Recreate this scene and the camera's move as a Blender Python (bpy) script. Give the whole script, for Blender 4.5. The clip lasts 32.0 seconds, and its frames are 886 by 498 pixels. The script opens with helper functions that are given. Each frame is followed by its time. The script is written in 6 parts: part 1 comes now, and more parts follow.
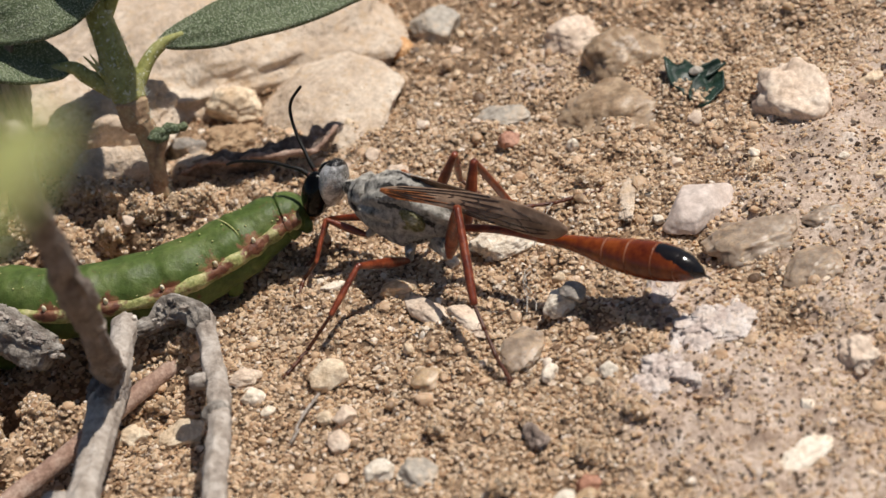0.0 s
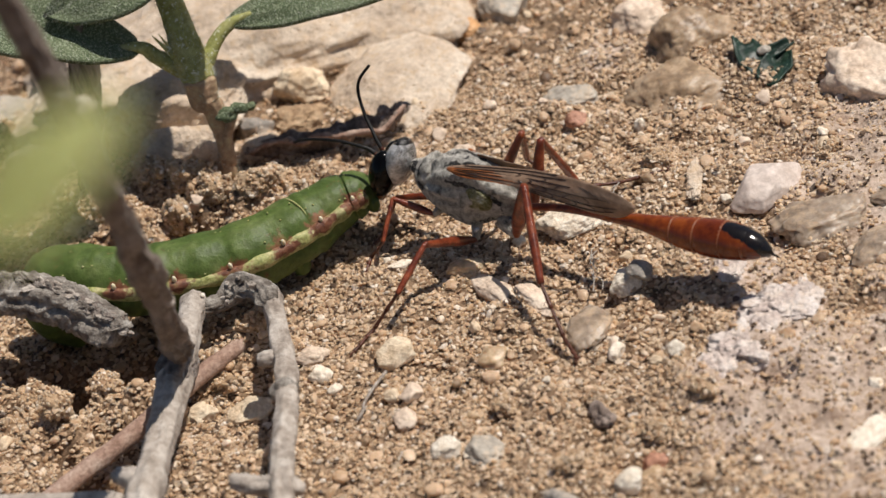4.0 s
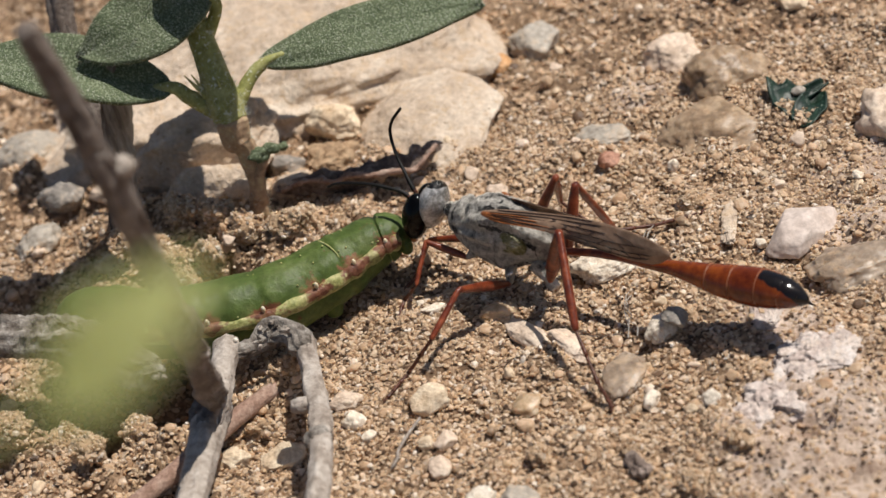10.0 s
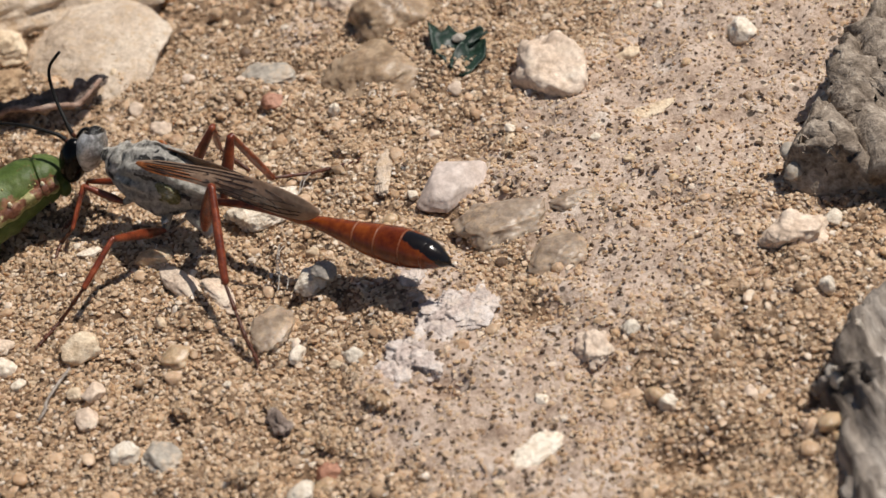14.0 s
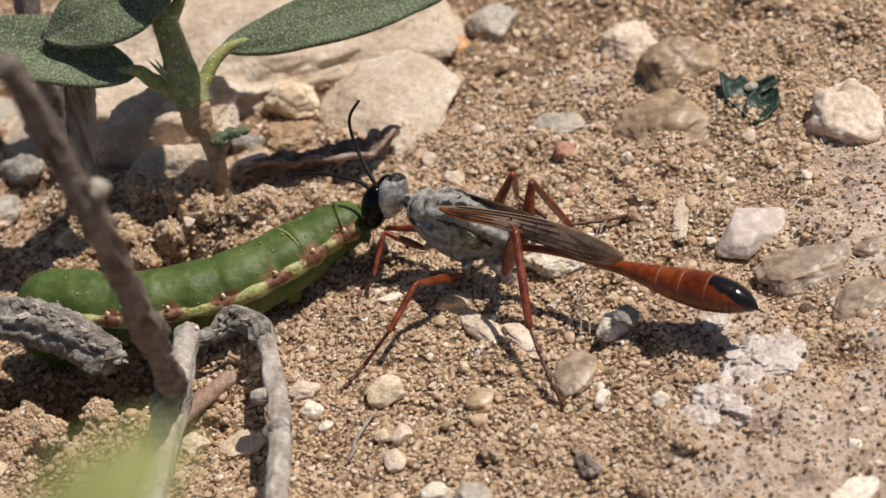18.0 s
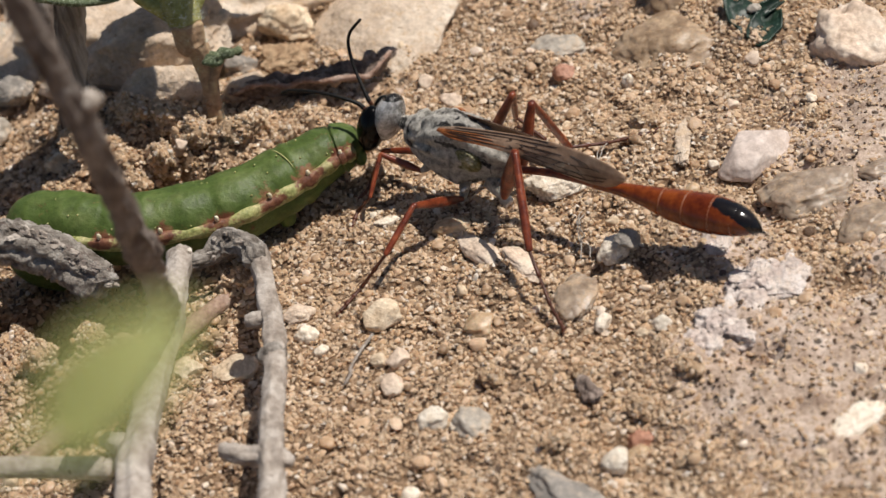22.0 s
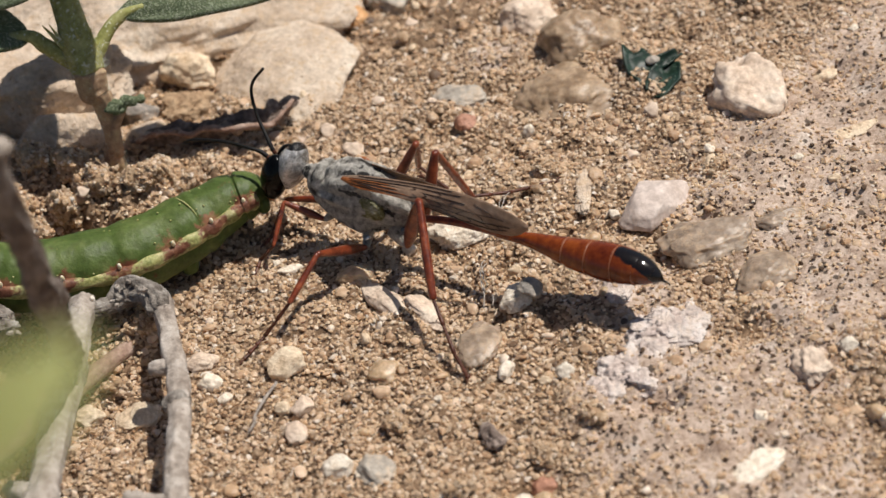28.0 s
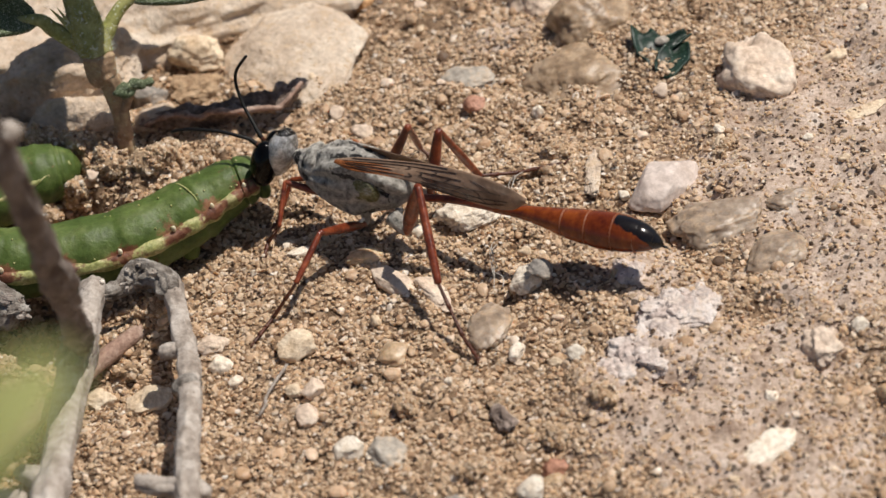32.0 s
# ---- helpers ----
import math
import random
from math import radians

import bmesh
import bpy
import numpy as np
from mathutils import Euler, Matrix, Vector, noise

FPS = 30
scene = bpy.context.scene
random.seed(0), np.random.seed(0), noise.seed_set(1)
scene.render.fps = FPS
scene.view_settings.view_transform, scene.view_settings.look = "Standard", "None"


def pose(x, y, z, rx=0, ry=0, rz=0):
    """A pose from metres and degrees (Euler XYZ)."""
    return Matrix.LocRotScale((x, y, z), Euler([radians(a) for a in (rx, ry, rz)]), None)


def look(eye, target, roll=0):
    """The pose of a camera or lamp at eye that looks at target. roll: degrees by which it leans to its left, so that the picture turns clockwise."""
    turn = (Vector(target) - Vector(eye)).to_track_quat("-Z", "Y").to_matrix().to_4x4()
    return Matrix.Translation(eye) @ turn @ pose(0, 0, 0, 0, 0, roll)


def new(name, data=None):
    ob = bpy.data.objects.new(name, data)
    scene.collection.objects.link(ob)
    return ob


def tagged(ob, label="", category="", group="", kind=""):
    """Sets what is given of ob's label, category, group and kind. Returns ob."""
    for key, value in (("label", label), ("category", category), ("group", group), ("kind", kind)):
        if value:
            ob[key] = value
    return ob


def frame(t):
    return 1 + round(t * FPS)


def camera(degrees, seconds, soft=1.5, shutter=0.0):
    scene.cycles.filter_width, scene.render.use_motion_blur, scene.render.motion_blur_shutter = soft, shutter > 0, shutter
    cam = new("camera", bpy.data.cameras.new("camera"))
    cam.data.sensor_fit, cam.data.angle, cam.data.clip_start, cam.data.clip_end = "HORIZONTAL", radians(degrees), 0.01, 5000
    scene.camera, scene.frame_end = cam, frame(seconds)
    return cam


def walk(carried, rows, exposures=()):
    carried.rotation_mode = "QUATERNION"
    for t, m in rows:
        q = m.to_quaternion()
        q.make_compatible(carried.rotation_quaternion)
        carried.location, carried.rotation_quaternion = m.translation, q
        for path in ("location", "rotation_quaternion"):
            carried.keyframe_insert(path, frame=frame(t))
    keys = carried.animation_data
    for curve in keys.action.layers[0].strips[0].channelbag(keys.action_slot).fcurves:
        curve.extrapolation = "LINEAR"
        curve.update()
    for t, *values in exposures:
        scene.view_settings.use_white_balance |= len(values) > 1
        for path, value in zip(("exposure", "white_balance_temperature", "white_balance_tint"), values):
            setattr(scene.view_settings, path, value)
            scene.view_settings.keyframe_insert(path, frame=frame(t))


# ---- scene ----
cam = camera(24.00, 32.0)
cam.data.dof.use_dof = True
cam.data.dof.focus_distance = 0.138
cam.data.dof.aperture_fstop = 60.0
walk(cam, [
    (0, pose(0.00956, -0.10286, 0.08052, 54.052, 12.314, -8.502)),
    (0.5, pose(0.00934, -0.10287, 0.08064, 54.025, 12.440, -8.338)),
    (1, pose(0.00986, -0.10281, 0.08085, 53.831, 12.651, -8.149)),
    (1.5, pose(0.00967, -0.10254, 0.08090, 53.667, 12.774, -8.052)),
    (2, pose(0.00981, -0.10265, 0.08090, 53.714, 12.946, -7.767)),
    (2.5, pose(0.00940, -0.10282, 0.08111, 53.732, 13.060, -7.505)),
    (4.5, pose(0.00936, -0.10340, 0.07973, 54.114, 13.318, -6.856)),
    (5, pose(0.00909, -0.10305, 0.07934, 53.591, 13.185, -6.924)),
    (5.5, pose(0.00900, -0.10277, 0.07916, 53.244, 13.319, -6.838)),
    (6, pose(0.00886, -0.10254, 0.07934, 53.035, 13.261, -6.783)),
    (6.5, pose(0.00878, -0.10256, 0.07913, 53.036, 13.412, -6.583)),
    (7, pose(0.00880, -0.10227, 0.07957, 52.869, 13.477, -6.614)),
    (7.5, pose(0.00930, -0.10165, 0.07966, 52.637, 13.527, -6.808)),
    (8, pose(0.01000, -0.10081, 0.08006, 52.718, 13.671, -7.117)),
    (8.5, pose(0.00996, -0.10077, 0.08090, 52.624, 13.869, -7.166)),
    (9, pose(0.00964, -0.10058, 0.08097, 52.761, 13.933, -6.902)),
    (9.5, pose(0.00935, -0.10105, 0.08200, 53.320, 13.852, -6.609)),
    (10, pose(0.00907, -0.10117, 0.08251, 54.133, 13.472, -6.462)),
    (10.5, pose(0.00742, -0.09965, 0.08346, 54.026, 12.177, -6.653)),
    (11, pose(0.00694, -0.09786, 0.08349, 51.726, 10.159, -7.261)),
    (11.5, pose(0.00938, -0.09764, 0.08293, 49.110, 9.235, -7.886)),
    (12, pose(0.01210, -0.09794, 0.08652, 47.775, 8.232, -9.053)),
    (12.5, pose(0.01334, -0.09925, 0.09110, 48.965, 7.942, -9.699)),
    (13, pose(0.01476, -0.09910, 0.09007, 48.997, 7.907, -10.596)),
    (13.5, pose(0.01586, -0.09913, 0.08966, 48.710, 8.004, -11.124)),
    (15.5, pose(0.01646, -0.09942, 0.08826, 48.102, 7.896, -12.124)),
    (16, pose(0.01595, -0.09990, 0.08997, 48.713, 8.608, -11.549)),
    (16.5, pose(0.01268, -0.09949, 0.09095, 49.228, 9.721, -10.402)),
    (17, pose(0.01044, -0.09990, 0.09213, 50.019, 10.801, -8.828)),
    (17.5, pose(0.00952, -0.10025, 0.09135, 51.015, 11.333, -7.445)),
    (18, pose(0.00938, -0.09983, 0.08930, 51.254, 11.457, -7.097)),
    (18.5, pose(0.00924, -0.09974, 0.08941, 51.319, 11.387, -7.024)),
    (19, pose(0.00929, -0.09965, 0.08908, 51.345, 11.183, -7.100)),
    (19.5, pose(0.00891, -0.09986, 0.08902, 51.487, 11.177, -6.914)),
    (20, pose(0.00887, -0.09966, 0.08892, 51.432, 11.177, -6.938)),
    (20.5, pose(0.00874, -0.09987, 0.08900, 51.602, 11.272, -6.705)),
    (21, pose(0.00838, -0.09969, 0.08892, 51.527, 11.389, -6.585)),
    (21.5, pose(0.00824, -0.09937, 0.08839, 50.887, 11.409, -6.773)),
    (22, pose(0.00831, -0.09853, 0.08685, 49.638, 11.099, -7.278)),
    (22.5, pose(0.00862, -0.09888, 0.08739, 49.308, 10.894, -7.660)),
    (23, pose(0.00916, -0.09893, 0.08729, 49.434, 10.907, -8.088)),
    (23.5, pose(0.00956, -0.09870, 0.08702, 49.534, 10.453, -8.654)),
    (24, pose(0.00818, -0.09882, 0.08747, 49.673, 9.863, -8.819)),
    (24.5, pose(0.00849, -0.09923, 0.08772, 50.322, 9.171, -8.900)),
    (25, pose(0.00784, -0.10021, 0.08926, 51.544, 9.423, -8.906)),
    (25.5, pose(0.00807, -0.10011, 0.08879, 51.770, 9.601, -9.226)),
    (27.5, pose(0.00726, -0.09926, 0.08775, 50.721, 8.923, -9.678)),
    (28, pose(0.00722, -0.09895, 0.08752, 50.555, 9.009, -9.640)),
    (28.5, pose(0.00709, -0.09906, 0.08746, 50.343, 9.018, -9.717)),
    (29, pose(0.00809, -0.09921, 0.08699, 50.286, 9.342, -9.785)),
    (29.5, pose(0.00807, -0.09899, 0.08776, 50.235, 9.156, -9.987)),
    (30, pose(0.00758, -0.09919, 0.08835, 50.549, 9.152, -9.952)),
    (30.5, pose(0.00734, -0.09906, 0.08784, 50.466, 9.233, -9.919)),
    (31, pose(0.00724, -0.09895, 0.08766, 50.181, 9.177, -9.897)),
    (31.5, pose(0.00696, -0.09883, 0.08750, 50.012, 9.112, -9.799)),
    (32, pose(0.00708, -0.09885, 0.08752, 50.043, 9.338, -9.649)),
], exposures=[(0.0, -0.05), (10.0, -0.05), (13.0, -0.1), (15.5, -0.17), (16.5, -0.16), (18.5, -0.06), (32.0, -0.07)])

MM = 0.001  # all building numbers below are millimetres


# ---------------------------------------------------------------- light
world = bpy.data.worlds.new("sky")
scene.world = world
world.use_nodes = True
wn = world.node_tree.nodes
sky = wn.new("ShaderNodeTexSky")
sky.sky_type = "NISHITA"
sky.sun_disc = False
sky.sun_elevation = radians(62.5)
sky.sun_rotation = radians(85.6)
world.node_tree.links.new(sky.outputs[0], wn["Background"].inputs[0])
wn["Background"].inputs[1].default_value = 0.058
sun = new("sun", bpy.data.lights.new("sun", "SUN"))
sun.data.energy = 4.55
sun.data.angle = radians(0.53)
sun.data.color = (1.0, 0.94, 0.865)
sun.matrix_basis = look((0.52, 0.04, 1.0), (0, 0, 0))


# ---------------------------------------------------------------- materials
def material(name):
    m = bpy.data.materials.new(name)
    m.use_nodes = True
    nt = m.node_tree
    return m, nt, nt.nodes["Principled BSDF"]


def ramp(nt, stops, fac):
    r = nt.nodes.new("ShaderNodeValToRGB")
    e = r.color_ramp.elements
    while len(e) > 1:
        e.remove(e[-1])
    e[0].position, e[0].color = stops[0][0], (*stops[0][1], 1)
    for p, c in stops[1:]:
        k = e.new(p)
        k.color = (*c, 1)
    nt.links.new(fac, r.inputs[0])
    return r.outputs[0]


def noisy(nt, size, detail=4, rough=0.6, coords=None):
    """Noise whose cells are about `size` millimetres."""
    n = nt.nodes.new("ShaderNodeTexNoise")
    n.inputs["Scale"].default_value = 1000.0 / size
    n.inputs["Detail"].default_value = detail
    n.inputs["Roughness"].default_value = rough
    if coords is None:
        coords = nt.nodes.new("ShaderNodeTexCoord").outputs["Object"]
    nt.links.new(coords, n.inputs["Vector"])
    return n.outputs[0]


def mixed(nt, a, b, fac, mode="MIX"):
    m = nt.nodes.new("ShaderNodeMix")
    m.data_type, m.blend_type = "RGBA", mode
    for s, v in ((m.inputs[6], a), (m.inputs[7], b), (m.inputs[0], fac)):
        if isinstance(v, (tuple, float)):
            s.default_value = (*v, 1) if isinstance(v, tuple) else v
        else:
            nt.links.new(v, s)
    return m.outputs[2]


def bumped(nt, bsdf, height, mm, strength=0.7):
    b = nt.nodes.new("ShaderNodeBump")
    b.inputs["Distance"].default_value = mm * MM
    b.inputs["Strength"].default_value = strength
    nt.links.new(height, b.inputs["Height"])
    nt.links.new(b.outputs[0], bsdf.inputs["Normal"])


def surface(name, stops, size, rough=0.7, bump=0.1, fine=0.25, spec=0.4, sss=0.0, speck=None, vary=0.0, dust=0.0):
    """A solid with coarse colour patches, fine grain and relief. speck: a colour and how much of the surface it dots."""
    m, nt, p = material(name)
    coarse = noisy(nt, size, 5, 0.65)
    col = ramp(nt, stops, coarse)
    grain = noisy(nt, size * fine, 3, 0.7)
    col = mixed(nt, col, ramp(nt, ((0.3, (0.62, 0.6, 0.58)), (0.7, (1.15, 1.15, 1.15))), grain), 0.75, "MULTIPLY")
    if speck:
        dots = noisy(nt, size * fine * 0.8, 2, 0.5)
        col = mixed(nt, col, speck[0], ramp(nt, ((speck[1], (0, 0, 0)), (speck[1] + 0.04, (1, 1, 1))), dots))
    if dust:
        col = mixed(nt, col, (0.56, 0.41, 0.27), ramp(nt, ((0.5, (0, 0, 0)), (0.62, (dust, dust, dust))), noisy(nt, 0.9, 5, 0.75)))
    if vary:
        info = nt.nodes.new("ShaderNodeObjectInfo")
        col = mixed(nt, col, ramp(nt, ((0.0, (1 - vary, 1 - vary, 1 - vary)), (1.0, (1 + vary, 1 + vary * 0.8, 1 + vary * 0.6))), info.outputs["Random"]), 1.0, "MULTIPLY")
    nt.links.new(col, p.inputs["Base Color"])
    p.inputs["Roughness"].default_value = rough
    p.inputs["Specular IOR Level"].default_value = spec
    if sss:
        p.inputs["Subsurface Weight"].default_value = sss
        p.inputs["Subsurface Radius"].default_value = (1.0, 0.8, 0.6)
        p.inputs["Subsurface Scale"].default_value = 0.6 * MM
    bumped(nt, p, grain, bump)
    return m


def two_toned(name, stops, other, attr, size, rough=0.5, bump=0.1, fine=0.25, spec=0.4, sss=0.0, edge=0.7, cell=0.6):
    """Like surface, with a second set of colours where the mesh attribute is high, along a ragged edge."""
    m = surface(name, stops, size, rough, bump, fine, spec, sss)
    nt = m.node_tree
    p = nt.nodes["Principled BSDF"]
    first = p.inputs["Base Color"].links[0].from_socket
    at = nt.nodes.new("ShaderNodeAttribute")
    at.attribute_name = attr
    k = nt.nodes.new("ShaderNodeMath")
    k.operation = "MULTIPLY_ADD"
    nt.links.new(noisy(nt, cell, 4, 0.7), k.inputs[0])
    k.inputs[1].default_value = edge
    nt.links.new(at.outputs["Fac"], k.inputs[2])
    lo = 0.5 + 0.5 * edge
    half = nt.nodes.new("ShaderNodeMath")
    half.operation = "MULTIPLY"
    nt.links.new(k.outputs[0], half.inputs[0])
    half.inputs[1].default_value = 0.5
    fac = ramp(nt, ((0.0, (0, 0, 0)), (lo / 2 - 0.03 * (1 + edge), (0, 0, 0)), (lo / 2 + 0.02 * (1 + edge), (1, 1, 1))), half.outputs[0])
    second = ramp(nt, other, noisy(nt, size * 0.6, 4, 0.65))
    nt.links.new(mixed(nt, first, second, fac), p.inputs["Base Color"])
    return m


def paint(ob, attr, values):
    """Sets a mesh attribute, one value a point."""
    a = ob.data.attributes.new(attr, "FLOAT", "POINT")
    a.data.foreach_set("value", np.asarray(values, np.float32))
    return ob


M = {}
M["cream"] = surface("cream_limestone", ((0.3, (0.56, 0.40, 0.25)), (0.45, (0.76, 0.60, 0.42)), (0.6, (0.86, 0.74, 0.56)), (0.75, (0.9, 0.82, 0.68))), 1.6, 0.88, 0.16, vary=0.08, dust=0.45)
M["white"] = surface("white_limestone", ((0.3, (0.64, 0.50, 0.36)), (0.45, (0.84, 0.74, 0.60)), (0.65, (0.92, 0.86, 0.75))), 1.2, 0.88, 0.16, vary=0.06, dust=0.35)
M["pinkish"] = surface("pinkish_stone", ((0.3, (0.58, 0.43, 0.31)), (0.5, (0.77, 0.62, 0.49)), (0.62, (0.84, 0.72, 0.59)), (0.75, (0.88, 0.79, 0.68))), 1.9, 0.8, 0.12, vary=0.06, dust=0.45)
M["quartz"] = surface("smoky_quartz", ((0.3, (0.25, 0.185, 0.13)), (0.5, (0.38, 0.295, 0.22)), (0.75, (0.54, 0.45, 0.36))), 2.4, 0.4, 0.05, spec=0.45, sss=0.6, vary=0.08, dust=0.6)
M["tan_quartz"] = surface("tan_quartz", ((0.3, (0.46, 0.32, 0.185)), (0.55, (0.62, 0.46, 0.30)), (0.75, (0.72, 0.59, 0.43))), 1.8, 0.4, 0.03, spec=0.45, sss=0.6, vary=0.1, dust=0.6)
M["flint"] = surface("honey_flint", ((0.3, (0.235, 0.155, 0.09)), (0.5, (0.345, 0.24, 0.15)), (0.72, (0.46, 0.345, 0.235))), 2.8, 0.45, 0.06, spec=0.45, sss=0.5, dust=0.7)
M["grey"] = surface("grey_stone", ((0.3, (0.22, 0.197, 0.171)), (0.55, (0.33, 0.3, 0.266)), (0.75, (0.44, 0.404, 0.361))), 1.8, 0.75, 0.08, speck=((0.6, 0.571, 0.522), 0.70), dust=0.35)
M["bluegrey"] = surface("blue_grey_stone", ((0.3, (0.36, 0.312, 0.258)), (0.55, (0.48, 0.429, 0.359)), (0.75, (0.62, 0.556, 0.469))), 2.0, 0.6, 0.06, dust=0.55)
M["orange"] = surface("orange_pebble", ((0.3, (0.55, 0.27, 0.10)), (0.6, (0.72, 0.42, 0.20)), (0.8, (0.78, 0.55, 0.34))), 1.5, 0.6, 0.05)
M["red"] = surface("reddish_pebble", ((0.3, (0.34, 0.15, 0.09)), (0.6, (0.50, 0.26, 0.17))), 0.8, 0.6, 0.05)
M["boulder"] = surface("pale_boulder", ((0.3, (0.42, 0.315, 0.225)), (0.44, (0.58, 0.46, 0.35)), (0.56, (0.68, 0.56, 0.44)), (0.7, (0.75, 0.65, 0.53))), 3.4, 0.92, 0.35, fine=0.16, speck=((0.36, 0.26, 0.18), 0.66), dust=0.8)
M["crust"] = surface("pale_mineral_crust", ((0.3, (0.46, 0.35, 0.30)), (0.44, (0.64, 0.53, 0.47)), (0.58, (0.78, 0.69, 0.63)), (0.72, (0.86, 0.80, 0.76))), 1.5, 0.92, 0.45, fine=0.28, speck=((0.20, 0.15, 0.12), 0.68), dust=0.35)
M["lichen"] = surface("lichen_crusted_rock", ((0.32, (0.085, 0.062, 0.045)), (0.42, (0.20, 0.158, 0.12)), (0.54, (0.33, 0.27, 0.212)), (0.72, (0.56, 0.475, 0.38))), 1.5, 0.95, 0.35, fine=0.25, speck=((0.07, 0.052, 0.038), 0.66))
M["slab"] = surface("pale_mauve_stone", ((0.3, (0.58, 0.47, 0.40)), (0.5, (0.70, 0.59, 0.52)), (0.7, (0.80, 0.71, 0.64))), 3.0, 0.75, 0.08, dust=0.12)
M["twig"] = surface("weathered_grey_bark", ((0.3, (0.24, 0.195, 0.158)), (0.46, (0.42, 0.36, 0.305)), (0.6, (0.53, 0.47, 0.41)), (0.75, (0.63, 0.58, 0.51))), 1.5, 0.92, 0.22, fine=0.3, speck=((0.17, 0.135, 0.11), 0.69))
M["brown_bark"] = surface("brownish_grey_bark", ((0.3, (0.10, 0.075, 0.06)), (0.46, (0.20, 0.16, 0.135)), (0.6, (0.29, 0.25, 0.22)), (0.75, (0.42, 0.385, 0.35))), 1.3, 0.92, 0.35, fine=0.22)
M["bark"] = surface("rough_grey_bark", ((0.3, (0.07, 0.054, 0.041)), (0.42, (0.185, 0.158, 0.133)), (0.56, (0.32, 0.288, 0.25)), (0.7, (0.52, 0.482, 0.43))), 0.9, 0.95, 0.35, fine=0.35)
M["red_twig"] = surface("reddish_brown_twig", ((0.3, (0.24, 0.14, 0.10)), (0.5, (0.38, 0.25, 0.19)), (0.7, (0.48, 0.36, 0.29))), 1.0, 0.85, 0.12)
M["dry_leaf"] = surface("dry_brown_leaf", ((0.3, (0.10, 0.072, 0.057)), (0.48, (0.23, 0.172, 0.139)), (0.66, (0.44, 0.355, 0.30))), 1.2, 0.85, 0.2)
M["fibre"] = surface("dry_fibre", ((0.3, (0.20, 0.16, 0.13)), (0.7, (0.50, 0.44, 0.38))), 0.6, 0.8, 0.03)
M["fluff"] = surface("pale_fluff", ((0.3, (0.36, 0.32, 0.27)), (0.7, (0.5, 0.46, 0.41))), 0.6, 0.7, 0.02)
M["clod"] = surface("caked_sand", ((0.3, (0.33, 0.20, 0.115)), (0.5, (0.48, 0.33, 0.20)), (0.7, (0.60, 0.44, 0.29))), 0.9, 0.95, 0.3, fine=0.4)
M["leaf"] = surface("downy_grey_green_leaf", ((0.3, (0.07, 0.10, 0.045)), (0.5, (0.105, 0.135, 0.068)), (0.7, (0.15, 0.18, 0.10))), 1.6, 0.75, 0.2, fine=0.11, speck=((0.26, 0.30, 0.19), 0.555), sss=0.1)
M["stem"] = surface("downy_green_stem", ((0.3, (0.24, 0.25, 0.07)), (0.5, (0.36, 0.36, 0.125)), (0.7, (0.48, 0.46, 0.22))), 1.6, 0.65, 0.05, sss=0.35, speck=((0.58, 0.58, 0.42), 0.62))
M["stem_foot"] = surface("brown_stem_foot", ((0.3, (0.30, 0.18, 0.105)), (0.5, (0.44, 0.29, 0.18)), (0.7, (0.46, 0.37, 0.21))), 1.6, 0.75, 0.06)
M["young_leaf"] = surface("yellow_green_leaf", ((0.3, (0.27, 0.29, 0.08)), (0.6, (0.38, 0.40, 0.15))), 3.0, 0.6, 0.04, sss=0.3)
M["shard"] = surface("dark_green_chip", ((0.3, (0.008, 0.018, 0.012)), (0.6, (0.018, 0.042, 0.026)), (0.75, (0.05, 0.09, 0.06))), 0.9, 0.4, 0.05, speck=((0.3, 0.36, 0.3), 0.7))


def wood_material(name, along):
    """Weathered wood; along: how finely it varies along x, y and z, least along its fibres."""
    m, nt, p = material(name)
    long = nt.nodes.new("ShaderNodeVectorMath")
    long.operation = "MULTIPLY"
    nt.links.new(nt.nodes.new("ShaderNodeTexCoord").outputs["Object"], long.inputs[0])
    long.inputs[1].default_value = along
    fibre = noisy(nt, 0.9, 5, 0.65, long.outputs[0])
    broad = noisy(nt, 2.6, 4, 0.6, long.outputs[0])
    col = ramp(nt, ((0.36, (0.06, 0.045, 0.035)), (0.44, (0.18, 0.148, 0.12)), (0.54, (0.35, 0.303, 0.257)), (0.7, (0.62, 0.56, 0.49))), broad)
    col = mixed(nt, col, ramp(nt, ((0.32, (0.4, 0.37, 0.35)), (0.65, (1.2, 1.2, 1.2))), fibre), 0.85, "MULTIPLY")
    nt.links.new(col, p.inputs["Base Color"])
    p.inputs["Roughness"].default_value = 0.9
    bumped(nt, p, fibre, 0.5, 0.9)
    return m


M["dead_wood"] = wood_material("weathered_dead_wood", (1.0, 0.2, 0.7))
M["stump_wood"] = wood_material("split_grey_wood", (1.6, 1.6, 0.16))
M["leaf_hair"] = surface("white_leaf_hair", ((0.3, (0.40, 0.43, 0.33)), (0.7, (0.62, 0.64, 0.54))), 0.6, 0.6, 0.01)


def shifted(nt, value, by):
    a = nt.nodes.new("ShaderNodeMath")
    nt.links.new(value, a.inputs[0])
    a.inputs[1].default_value = by
    return a.outputs[0]


